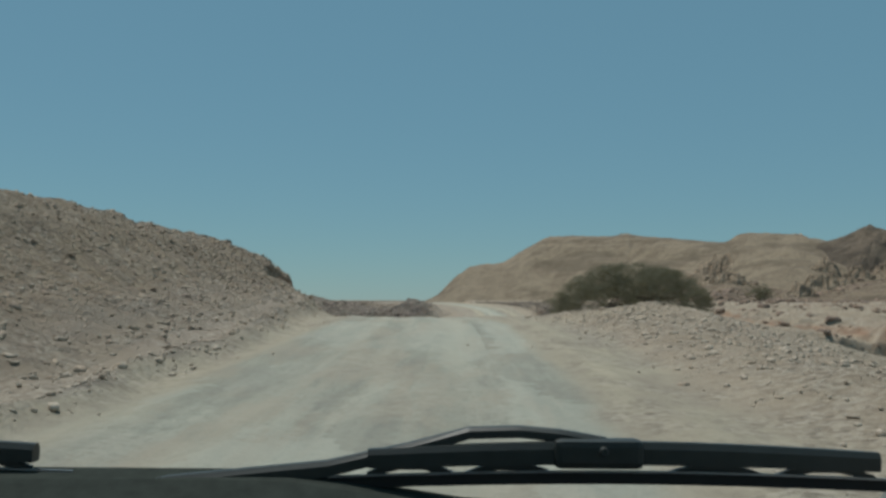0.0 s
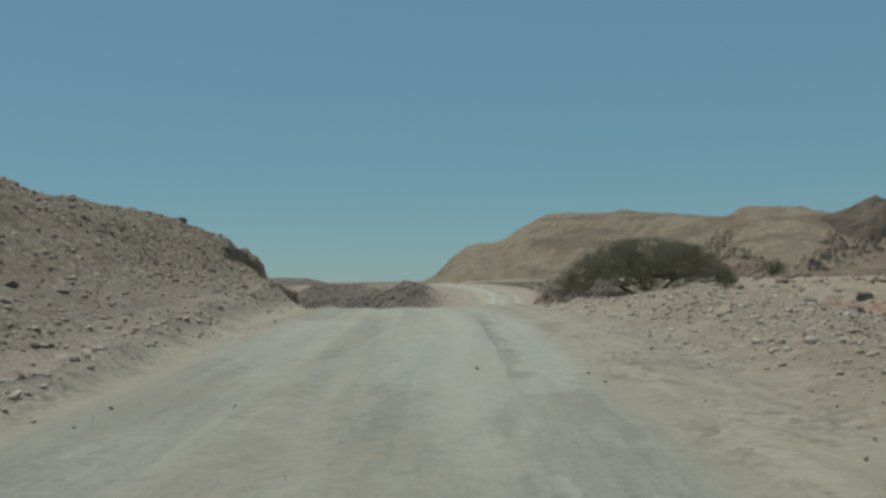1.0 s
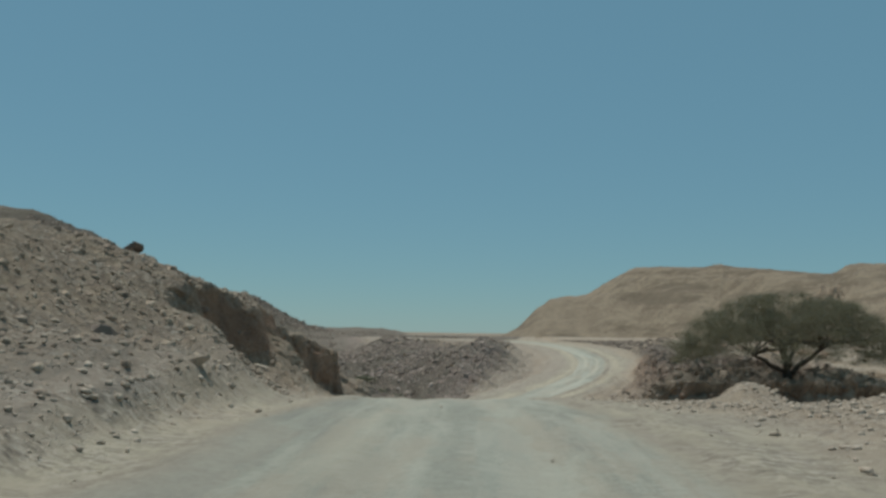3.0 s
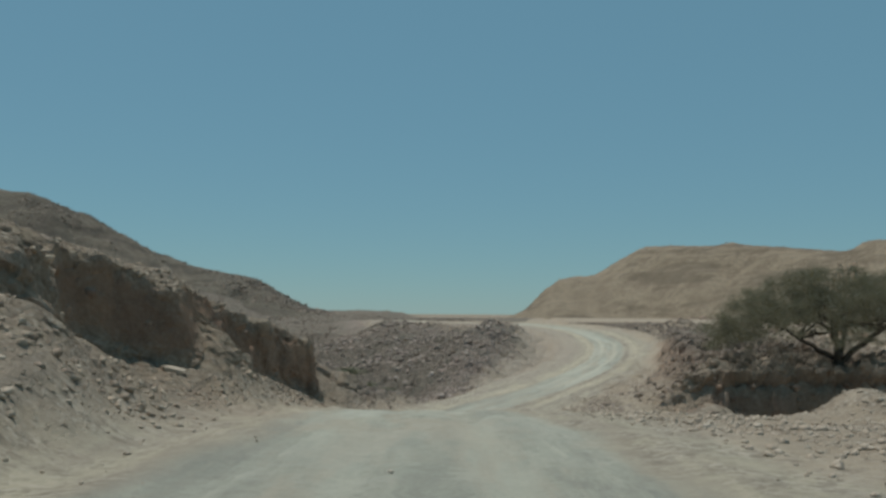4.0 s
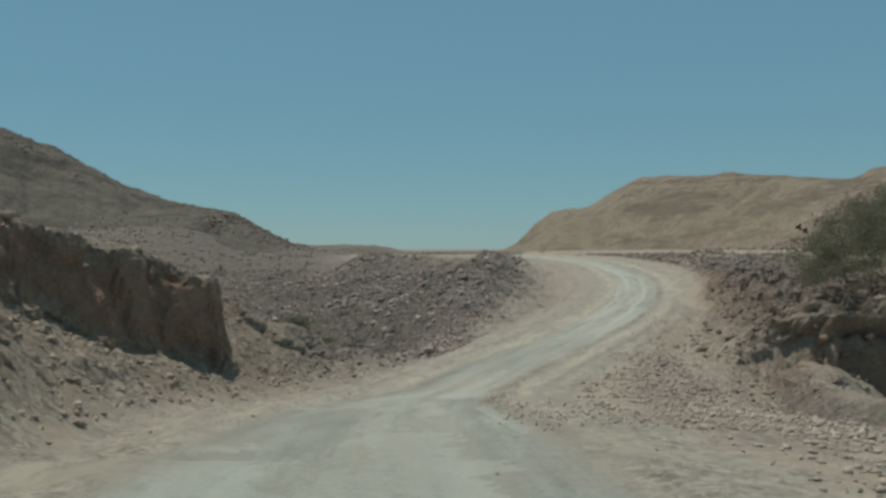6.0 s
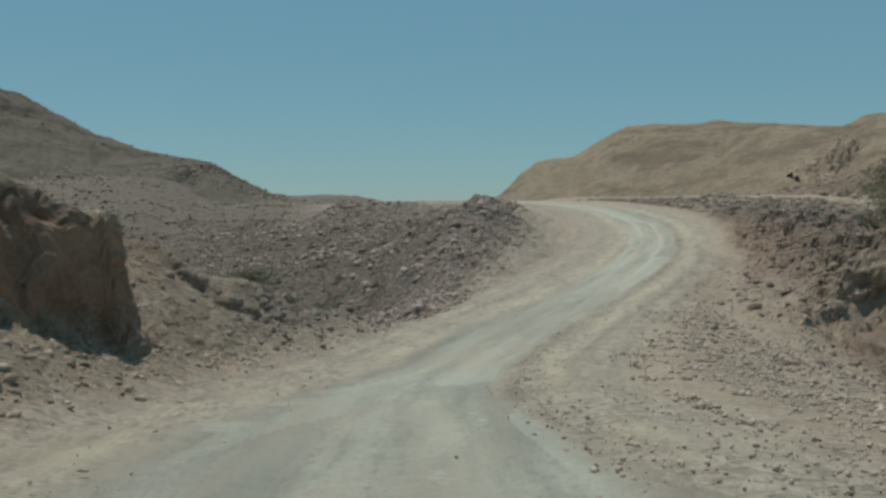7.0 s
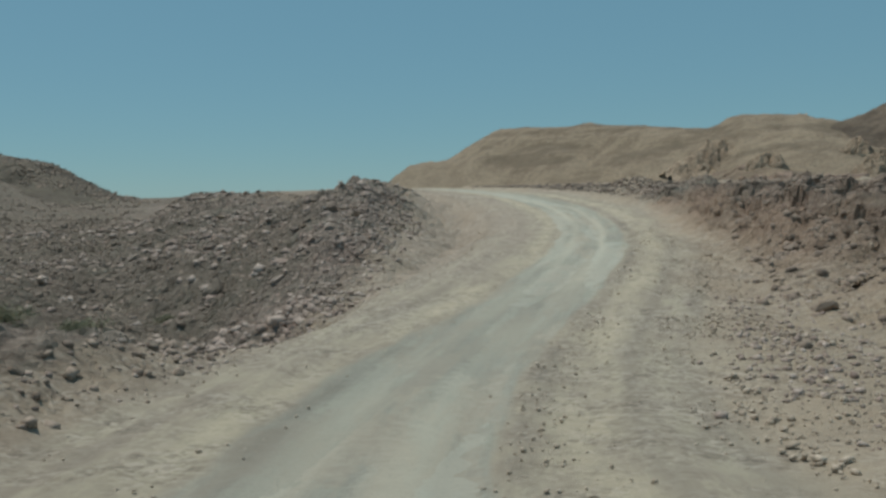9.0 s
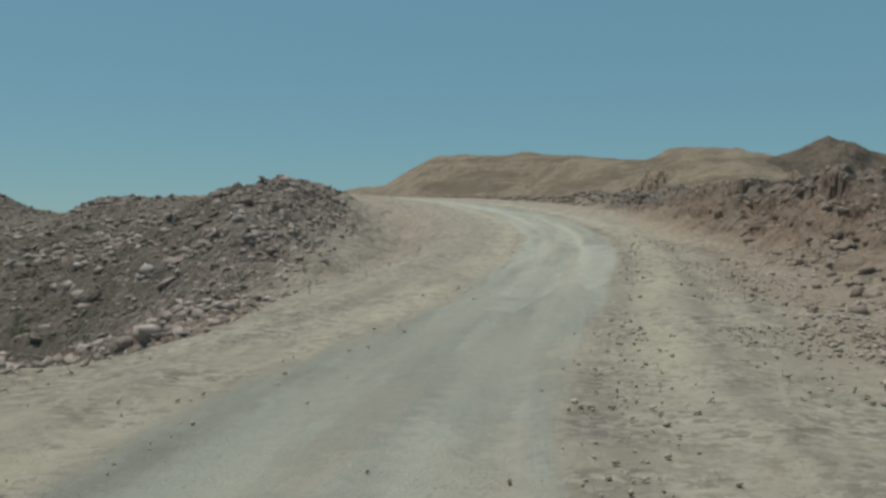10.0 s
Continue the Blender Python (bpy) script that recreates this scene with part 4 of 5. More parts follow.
x, y, rs = scatter(90000, -8, 12, 62, 112, lambda x, y, d: (0.35 + 0.5 * (y < 92)) * np.exp(-((d - right_edge(y + 1.5) - 0.5) / 0.45) ** 2) + 0.4 * np.exp(-((d + 4.0) / 0.35) ** 2) + 0.12 * np.exp(-((d - left_edge(y + 1.5)) / 0.4) ** 2) + 0.9 * step(2.9, 3.8, d) * (1 - step(8, 9, d)) * step(0.45, 0.6, vnoise(x / 1.7, y / 2.6, 91)), 109)
rubble("gravel_bend_edges", x, y, sizes(rs, len(x), 0.012, 0.06, 3.5), LIGHT_ROCK, "fine gravel thrown to the edges of the track", 9, sink=0.05, tiny=True)

x, y, rs = scatter(12000, -13, -4, 44, 78, lambda x, y, d: 0.6 * step(4.2, 5.5, -d) * (land(x, y)[3] < 0.3), 115)
rubble("talus_stones", x, y, sizes(rs, len(x), 0.025, 0.15, 3.5), PALE_ROCK, "pale angular stones on the talus below the cut", 12, sink=0.35)
x, y, rs = scatter(26000, -95, -18, 104, 250, lambda x, y, d: 0.9 * step(8, 14, -d) * (1 - 0.4 * step(165, 205, y)), 110)
rubble("rubble_west_slope", x, y, sizes(rs, len(x), 0.08, 0.40, 4), DARK_ROCK, "dark stones on the slope below the grey hill", 10, sink=0.4)

x, y, rs = scatter(16000, 0, 9, 48, 74, lambda x, y, d: 0.6 * step(2.8, 4.0, d) * (1 - step(7, 9, d)) * (0.25 + 0.75 * step(0.4, 0.6, vnoise(x / 1.5, y / 1.5, 98))), 116)
rubble("stones_gully_edge", x, y, sizes(rs, len(x), 0.02, 0.10, 3.5), LIGHT_ROCK, "pale angular stones along the gully edge", 14, sink=0.3)

x, y, rs = scatter(14000, -2, 8, 75, 93, lambda x, y, d: 0.55 * step(4.0, 5.6, d + 0.6 * fbm(x / 2, y / 2, 2, 99)) * (1 - step(9, 11, d)) * step(75, 78, y), 117)
rubble("stones_bank_toe", x, y, sizes(rs, len(x), 0.02, 0.11, 3.6), MAUVE_ROCK, "brown and pale broken stones at the toe of the bank", 15, sink=0.3)

# blocks that stick out of the cut faces
rs = np.random.RandomState(131)
x, y = np.r_[rs.uniform(-16, -7, 60000), rs.uniform(4, 24, 40000)], np.r_[rs.uniform(46, 80, 60000), rs.uniform(52, 118, 40000)]
ok = (land(x, y)[3] > 0.45) & (rs.rand(len(x)) < np.where(x < 0, 0.006, np.where(y > 86, 0.2, 0.05)))
rubble("cut_face_blocks", x[ok], y[ok], sizes(rs, int(ok.sum()), 0.06, 0.34, 2.5), RED_ROCK, "reddish brown rock standing out of the cut faces", 31, sink=0.7)
x, y = rs.uniform(-16, -8, 40000), rs.uniform(48, 77, 40000)
h = land(x, y)
ok = (h[3] > 0.02) & (h[3] < 0.4) & (h[0] > land(x + 0.8, y)[0] + 0.9) & (rs.rand(len(x)) < 0.10)
rubble("cut_rim_stones", x[ok], y[ok], sizes(rs, int(ok.sum()), 0.06, 0.30, 2.5), PALE_ROCK, "pale bedded stones along the rim of the cut", 32, sink=0.45)


def on_hill(ob, n, seed, lo, hi):
    """Random places on the face of a hill."""
    co = np.empty(len(ob.data.vertices) * 3)
    ob.data.vertices.foreach_get("co", co)
    co = co.reshape(-1, 3)
    rs = np.random.RandomState(seed)
    pick = co[rs.randint(len(co), size=n)] + rs.uniform(-0.6, 0.6, (n, 3)) * (1, 1, 0)
    keep = (pick[:, 2] > 0.6) & (vnoise(pick[:, 0] / 22, pick[:, 1] / 22, seed) > rs.uniform(0.3, 0.75, n))
    pick = pick[keep]
    return pick[:, 0], pick[:, 1], pick[:, 2], sizes(rs, len(pick), lo, hi, 3)


x, y, z, r = on_hill(west_hill, 22000, 141, 0.15, 0.9)
rubble("boulders_west_hill", x, y, r, DARK_ROCK, "dark boulders strewn on the grey hill", 41, sink=0.55, zs=z)
x, y, z, r = on_hill(foothill, 9000, 142, 0.3, 1.8)
rubble("boulders_foothill", x, y, r, RED_ROCK, "brown crags and boulders on the foothill", 42, sink=0.6, zs=z)

ROCK_BY = {}
for k in range(8):
    for dark in (False, True):
        bm = stone_mesh(200 + k)
        own = bpy.data.meshes.new("rock")
        bm.to_mesh(own)
        bm.free()
        own.materials.append(DARK_ROCK if dark else PALE_ROCK)
        ROCK_BY[(k, dark)] = own


def rock(x, y, size, dark, seed, group, label, lift=0.12):
    rs = np.random.RandomState(seed)
    z = float(land([x], [y])[0][0])
    ob = new("rock", ROCK_BY[(seed % 8, dark)])
    turn = Euler(rs.uniform(-0.6, 0.6, 2).tolist() + [rs.uniform(0, 6.3)])
    ob.matrix_world = Matrix.LocRotScale((x, y, z + lift * size), turn, (size * rs.uniform(0.8, 1.3), size * rs.uniform(0.7, 1.2), size * rs.uniform(0.45, 0.8)))
    return tagged(ob, label, "rock", group)


x, y, rs = scatter(800, -22, -5, 4, 72, lambda x, y, d: 0.17 * step(5, 8, -d) * (land(x, y)[3] < 0.3), 111)
for i in range(len(x)):
    rock(x[i], y[i], 0.06 + 0.17 * rs.rand() ** 2, i % 3 == 0, 3000 + i, "rocks on the stony slope", "tan angular rock lying on the stony slope")
x, y, rs = scatter(600, -24, -3, 90, 150, lambda x, y, d: 0.17 * step(0, 1.5, -d - shoulder(y)), 112)
for i in range(len(x)):
    rock(x[i], y[i], rs.uniform(0.15, 0.42), i % 3 > 0, 700 + i, "rocks on the mound", "angular rock on the mound of broken stone")
x, y, rs = scatter(420, 5, 20, 89, 135, lambda x, y, d: 0.16 * step(6, 8, d), 113)
for i in range(len(x)):
    rock(x[i], y[i], rs.uniform(0.14, 0.42), i % 3 > 0, 1100 + i, "rocks on the cut bank", "brown angular rock on the cut bank")
x, y, rs = scatter(200, 3.0, 12, 8, 66, lambda x, y, d: 0.22 * step(4, 6, d), 114)
for i in range(len(x)):
    rock(x[i], y[i], rs.uniform(0.07, 0.16), False, 1500 + i, "rocks on the roadside bank", "pale rock lying on the roadside bank")
# single rocks that stand out
rock(-13.1, 50.9, 0.34, True, 2001, "rocks on the stony slope", "dark overhanging rock on the crest of the slope", 0.3)
rock(-12.0, 51.5, 0.4, True, 2002, "rocks on the stony slope", "dark rock on the crest of the slope")
rock(-8.9, 40.7, 0.38, True, 2003, "rocks on the stony slope", "large dark rock jutting from the slope")
rock(-6.4, 39.3, 0.27, False, 2004, "rocks on the stony slope", "large pale rock low on the slope")
slab = rock(-9.75, 53.5, 0.42, False, 2005, "rocks on the stony slope", "nearly white flat slab at the foot of the cut")
slab.matrix_world = Matrix.LocRotScale((-9.65, 53.3, float(land([-9.65], [53.3])[0][0]) + 0.07), Euler((0.1, 0.16, 0.5)), (0.36, 0.28, 0.17))
slab.data = slab.data.copy()
slab.data.materials[0] = LIGHT_ROCK
rock(5.2, 25.8, 0.17, False, 2006, "rocks on the roadside bank", "grey rock on the roadside bank")
rock(-4.7, 136.5, 0.5, True, 2007, "rocks on the mound", "dark block on the top of the mound")
rock(-3.4, 130.5, 0.6, True, 2008, "rocks on the mound", "large brown block on the shoulder of the mound")
rs = np.random.RandomState(151)
for i in range(46):
    yy = rs.uniform(112, 140)
    xx = float(np.interp(yy, [98, 104, 112, 119, 128, 136, 150], [-5.8, -6.2, -7.0, -7.3, -5.9, -5.2, -10])) + rs.normal(0, 1.3)
    rock(xx, yy, rs.uniform(0.12, 0.34), i % 4 > 0, 2100 + i, "rocks on the mound", "brown block on the rugged crest of the mound", 0.2)
rock(8.9, 94.3, 0.4, False, 2009, "rocks on the cut bank", "pale rock on the cut bank")


# ---- outcrops on the far slope ----
def outcrop(x, y, top, wide, high, seed):
    """A craggy knoll with ribs and ledges, sunk into the slope."""
    u = np.linspace(-1, 1, 90)
    U, V = np.meshgrid(u, u)
    r = np.hypot(U, V) + 0.30 * fbm(U * 2.0, V * 2.0, 3, seed)
    crag = 1 - np.abs(fbm(U * 3.1, V * 3.1, 4, seed + 5)) * 2.4
    H = np.clip(1.0 - r, -0.3, 1) ** 1.0 * (0.8 + 0.25 * crag) + 0.30 * crag * np.clip(1.1 - r, 0, 0.5)
    H = np.clip(H / np.percentile(H, 98.5), -0.4, 1.0)
    H = H + 0.05 * np.abs((H * 6) % 1 - 0.5) + 0.10 * fbm(U * 7, V * 7, 3, seed + 9) - 0.09 * np.clip(0.35 - np.abs(fbm(U * 4.5, V * 4.5, 3, seed + 13)) * 3, 0, 1)
    lump, joint = cells(U.ravel() * 5, V.ravel() * 5, H.ravel() * 4, 1.0, seed)
    H = H + (0.16 * (lump - 0.5) - 0.06 * (1 - joint)).reshape(H.shape) * np.clip(1.3 - r, 0, 1)
    me = grid_mesh("rock_outcrop", U * wide, V * wide, (H - 1) * high * 0.8)
    me.materials.append(OUTCROP)
    ob = new("rock_outcrop", me)
    ob.location = (x, y, top)
    return tagged(ob, "dark brown rugged outcrop on the tan hillside", "outcrop", "outcrops on the far hill")


CRAGS = [(110, 388, 22, 17, 16), (103, 376, 13.5, 10, 9), (118, 398, 24, 9, 8), (79, 269, 10.8, 7, 9), (87, 285, 11.5, 6, 8), (92, 246, 7.6, 6, 7), (108, 272, 10.5, 8, 9),
         (124, 300, 13, 9, 10), (133, 332, 18.5, 9, 11), (138, 315, 15, 9, 10), (155, 325, 18, 11, 11), (176, 318, 17, 20, 16), (99, 537, 43.2, 8, 6), (150, 407, 33.2, 12, 6)]
for k, (cx, cy, top, wide, high) in enumerate(CRAGS):
    outcrop(cx, cy, top, wide, high, 41 + k)


# ---- trees ----
def limb(bm, points, r0, r1, sides=7):
    """A tapered, bent branch along points."""
    rings = []
    for i, p in enumerate(points):
        p = Vector(p)
        t = (Vector(points[min(i + 1, len(points) - 1)]) - Vector(points[max(i - 1, 0)])).normalized()
        a = t.orthogonal().normalized()
        b = t.cross(a)
        r = r0 + (r1 - r0) * i / (len(points) - 1)
        rings.append([bm.verts.new(p + (a * math.cos(k * 2 * math.pi / sides) + b * math.sin(k * 2 * math.pi / sides)) * r) for k in range(sides)])
    for lo, hi in zip(rings, rings[1:]):
        for k in range(sides):
            bm.faces.new((lo[k], lo[(k + 1) % sides], hi[(k + 1) % sides], hi[k]))
    bm.faces.new(rings[-1])


def bent(a, b, rs, sag=0.0, wobble=0.25, n=6):
    a, b = Vector(a), Vector(b)
    out = []
    for i in range(n + 1):
        t = i / n
        p = a.lerp(b, t) + Vector((0, 0, sag * math.sin(math.pi * t)))
        if 0 < i < n:
            p += Vector(rs.normal(0, wobble * 0.5, 3))
        out.append(p)
    return out


def leaf_cloud(name, centres, radii, per, leaf, material, parent, seed, label=""):
    """Many small leaf blades in clumps, as one crown."""
    rs = np.random.RandomState(seed)
    n = len(centres)
    c = np.repeat(np.asarray(centres), per, 0)
    off = rs.normal(size=(n * per, 3)) * np.repeat(np.asarray(radii), per)[:, None] * (0.55, 0.55, 0.3)
    c = c + off
    u, w = rs.normal(size=(2, n * per, 3))
    u /= np.linalg.norm(u, axis=1)[:, None]
    w -= (w * u).sum(1)[:, None] * u
    w /= np.linalg.norm(w, axis=1)[:, None]
    s = leaf * rs.uniform(0.6, 1.4, (n * per, 1))
    V = np.stack([c - u * s, c + w * s * 0.45, c + u * s, c - w * s * 0.45], 1)
    me = bpy.data.meshes.new(name)
    me.vertices.add(n * per * 4)
    me.vertices.foreach_set("co", V.ravel())
    me.loops.add(n * per * 4)
    me.loops.foreach_set("vertex_index", np.arange(n * per * 4))
    me.polygons.add(n * per)
    me.polygons.foreach_set("loop_start", np.arange(0, n * per * 4, 4))
    me.update(calc_edges=True)
    me.materials.append(material)
    ob = new(name, me)
    ob.parent = parent
    return tagged(ob, label)


def acacia(x, y, z):
    rs = np.random.RandomState(77)
    tree = new("acacia_tree")
    tree.location = (x, y, z)
    bm = bmesh.new()
    limb(bm, bent((0, 0, -0.4), (0.05, 0, 0.75), rs, 0, 0.05, 3), 0.42, 0.30, 9)
    part("trunk", bm, BARK, tree, "short grey-brown trunk")
    ends = []
    for tip, r in (((-2.3, 0.3, 2.0), 0.19), ((0.1, 0.6, 2.9), 0.22), ((2.4, -0.4, 2.5), 0.22), ((-0.7, -1.4, 2.6), 0.17), ((1.0, 1.6, 2.8), 0.17)):
        bm = bmesh.new()
        limb(bm, bent((0.02, 0, 0.45), tip, rs, 0.1, 0.14), r, r * 0.6)
        for _ in range(5):
            ang, reach = rs.uniform(0, 6.3), rs.uniform(1.6, 3.6)
            mid = Vector(tip) + Vector((math.cos(ang) * reach, math.sin(ang) * reach, rs.uniform(0.2, 1.5)))
            limb(bm, bent(tip, mid, rs, 0.15, 0.2), r * 0.55, 0.05, 5)
            for _ in range(3):
                a2, r2 = rs.uniform(0, 6.3), rs.uniform(0.8, 2.2)
                end = mid + Vector((math.cos(a2) * r2, math.sin(a2) * r2, rs.uniform(0.1, 1.0)))
                limb(bm, bent(mid, end, rs, 0.1, 0.15, 4), 0.045, 0.015, 4)
                ends.append(end)
        part("limb", bm, BARK, tree)
    cen, rad = [], []
    while len(cen) < 620:
        px, py = rs.uniform(-7.9, 7.9), rs.uniform(-6.2, 6.2)
        r = math.hypot(px / 7.9, py / 6.2)
        if r > 1 or vnoise(np.array([px / 1.6 + 40]), np.array([py / 1.6]), 9)[0] < 0.18:
            continue
        hi = 2.0 + 4.3 * math.sqrt(1 - r * r) + 0.5 * (vnoise(np.array([px / 2]), np.array([py / 2]), 8)[0] - 0.5)
        lo = 3.3 - 1.9 * r * r
        pz = lo + (hi - lo) * rs.rand() ** 0.6
        cen.append((px, py, pz))
        rad.append(rs.uniform(0.35, 0.75))
    for _ in range(50):
        side = rs.rand() < 0.6
        cen.append((rs.uniform(-8.0, -5.4) if side else rs.uniform(5.2, 7.6), rs.uniform(-2.5, 2.5), rs.uniform(1.4, 2.7)))
        rad.append(rs.uniform(0.35, 0.7))
    for e in ends:
        cen.append(tuple(e))
        rad.append(0.5)
    leaf_cloud("crown", cen, rad, 260, 0.043, LEAF, tree, 5, "airy flat-topped crown of small dull green leaves")
    return tagged(tree, "umbrella-shaped dark green acacia on the bank of the gully", "tree", "acacia trees")


TREE_AT = (17.3, 91.2)
acacia(*TREE_AT, float(land([TREE_AT[0]], [TREE_AT[1]])[0][0]))


def shrub(x, y, z, wide, high, seed, label, material):
    rs = np.random.RandomState(seed)
    bush = new("shrub")
    bush.location = (x, y, z)
    bm = bmesh.new()
    for _ in range(9):
        a = rs.uniform(0, 6.3)
        limb(bm, bent((0, 0, -0.1), (math.cos(a) * wide * 0.35, math.sin(a) * wide * 0.35, high * rs.uniform(0.5, 0.8)), rs, 0.0, 0.05 * wide, 4), 0.02 * wide, 0.006 * wide, 4)
    part("stems", bm, BARK, bush)
    cen = rs.normal(size=(60, 3)) * (wide * 0.24, wide * 0.24, high * 0.22) + (0, 0, high * 0.55)
    cen[:, 2] = np.clip(cen[:, 2], 0.05 * high, high)
    leaf_cloud("foliage", cen, np.full(60, 0.16 * wide), 40, 0.03 * wide, material, bush, seed)
    return tagged(bush, label, "shrub", "desert shrubs")


co = np.array([v.co[:] for v in foothill.data.vertices])
near = co[np.argmin(np.hypot(co[:, 0] - 58, co[:, 1] - 175))][2]
shrub(58, 175, max(near, float(land([58], [175])[0][0])) - 0.2, 4.4, 3.6, 171, "dull olive desert bush below the foothill", LEAF)
for k, (sx, sy, sw) in enumerate(((-12.1, 84.6, 1.1), (-11.2, 85.6, 0.8), (-10.3, 86.8, 0.7), (-13.2, 86.2, 0.9), (-14.2, 109, 0.8), (-9.0, 95.5, 0.6))):
    shrub(sx, sy, float(land([sx], [sy])[0][0]), sw, 0.4 * sw, 180 + k, "low dry grey-green scrub among the rubble", SCRUB)



# ---- the van that stands at the start of the track ----
PAINT = plain_material("silver_paint", (0.50, 0.51, 0.50), 0.35, 0.3, 6.0, 0.12)
TRIM = plain_material("black_plastic", (0.036, 0.041, 0.038), 0.45, 0.0, 40.0, 0.25)
RUBBER = plain_material("rubber", (0.012, 0.012, 0.013), 0.65, 0.0, 30.0, 0.3)
STEEL = plain_material("wheel_steel", (0.35, 0.35, 0.36), 0.4, 0.8, 15.0, 0.3)
COWL = plain_material("weathered_cowl", (0.055, 0.062, 0.055), 1.0, 0.0, 40.0, 0.3)
COWL.node_tree.nodes["Principled BSDF"].inputs["Specular IOR Level"].default_value = 0.0
GREY_TRIM = plain_material("grey_dashboard", (0.05, 0.052, 0.05), 0.7, 0.0, 30.0, 0.2)
LENS = plain_material("lamp_lens", (0.75, 0.76, 0.78), 0.1, 0.0, 10.0, 0.1)


def block(bm, lo, hi, bevel=0.0):
    """An upright box between two corners, with rounded edges."""
    made = bmesh.ops.create_cube(bm, size=1.0)["verts"]
    for v in made:
        v.co = Vector([lo[k] + (v.co[k] + 0.5) * (hi[k] - lo[k]) for k in range(3)])
    if bevel:
        edges = list({e for v in made for e in v.link_edges})
        bmesh.ops.bevel(bm, geom=edges, offset=bevel, segments=2, affect="EDGES", profile=0.6)


def sheet(bm, outline, x0, x1):
    """A flat outline in y and z with a thickness across x."""
    a = [bm.verts.new((x0, y, z)) for y, z in outline]
    b = [bm.verts.new((x1, y, z)) for y, z in outline]
    bm.faces.new(a)
    bm.faces.new(b[::-1])
    for i in range(len(outline)):
        j = (i + 1) % len(outline)
        bm.faces.new((a[j], a[i], b[i], b[j]))
    bmesh.ops.recalc_face_normals(bm, faces=bm.faces)


def disc(bm, x0, x1, y, z, r, hole=0.0, n=28):
    """A wheel-like ring that lies across x."""
    rings = []
    for x, rr in ((x0, hole), (x0, r - 0.03), (x0 + 0.03, r), (x1 - 0.03, r), (x1, r - 0.03), (x1, hole)):
        rings.append([bm.verts.new((x, y + rr * math.cos(k * 2 * math.pi / n), z + rr * math.sin(k * 2 * math.pi / n))) for k in range(n)])
    for a, b in zip(rings, rings[1:] + rings[:1]):
        for k in range(n):
            bm.faces.new((a[k], a[(k + 1) % n], b[(k + 1) % n], b[k]))
    bmesh.ops.recalc_face_normals(bm, faces=bm.faces)


def bar(bm, points, width, height):
    """A flat bar that follows points."""
    rings = []
    for i, p in enumerate(points):
        t = (Vector(points[min(i + 1, len(points) - 1)]) - Vector(points[max(i - 1, 0)])).normalized()
        side = Vector((0, 1, 0))
        up = side.cross(t).normalized()
        p = Vector(p)
        rings.append([bm.verts.new(p + side * a * width / 2 + up * b * height / 2) for a, b in ((-1, -1), (-1, 1), (1, 1), (1, -1))])
    for a, b in zip(rings, rings[1:]):
        for k in range(4):
            bm.faces.new((a[k], a[(k + 1) % 4], b[(k + 1) % 4], b[k]))
    bm.faces.new(rings[0])
    bm.faces.new(rings[-1])
    bmesh.ops.recalc_face_normals(bm, faces=bm.faces)


def rod(bm, points, width, heights):
    """A bar with rounded upper edges that follows points, its height changing on the way."""
    section = ((-0.5, -0.5), (-0.5, 0.2), (-0.28, 0.5), (0.28, 0.5), (0.5, 0.2), (0.5, -0.5))
    rings = []
    for i, p in enumerate(points):
        t = (Vector(points[min(i + 1, len(points) - 1)]) - Vector(points[max(i - 1, 0)])).normalized()
        side = Vector((0, 1, 0))
        up = side.cross(t).normalized()
        up = up if up.z > 0 else -up
        rings.append([bm.verts.new(Vector(p) + side * a * width + up * b * heights[i]) for a, b in section])
    for a, b in zip(rings, rings[1:]):
        for k in range(6):
            bm.faces.new((a[k], a[(k + 1) % 6], b[(k + 1) % 6], b[k]))
    bm.faces.new(rings[0])
    bm.faces.new(rings[-1])
    bmesh.ops.recalc_face_normals(bm, faces=bm.faces)


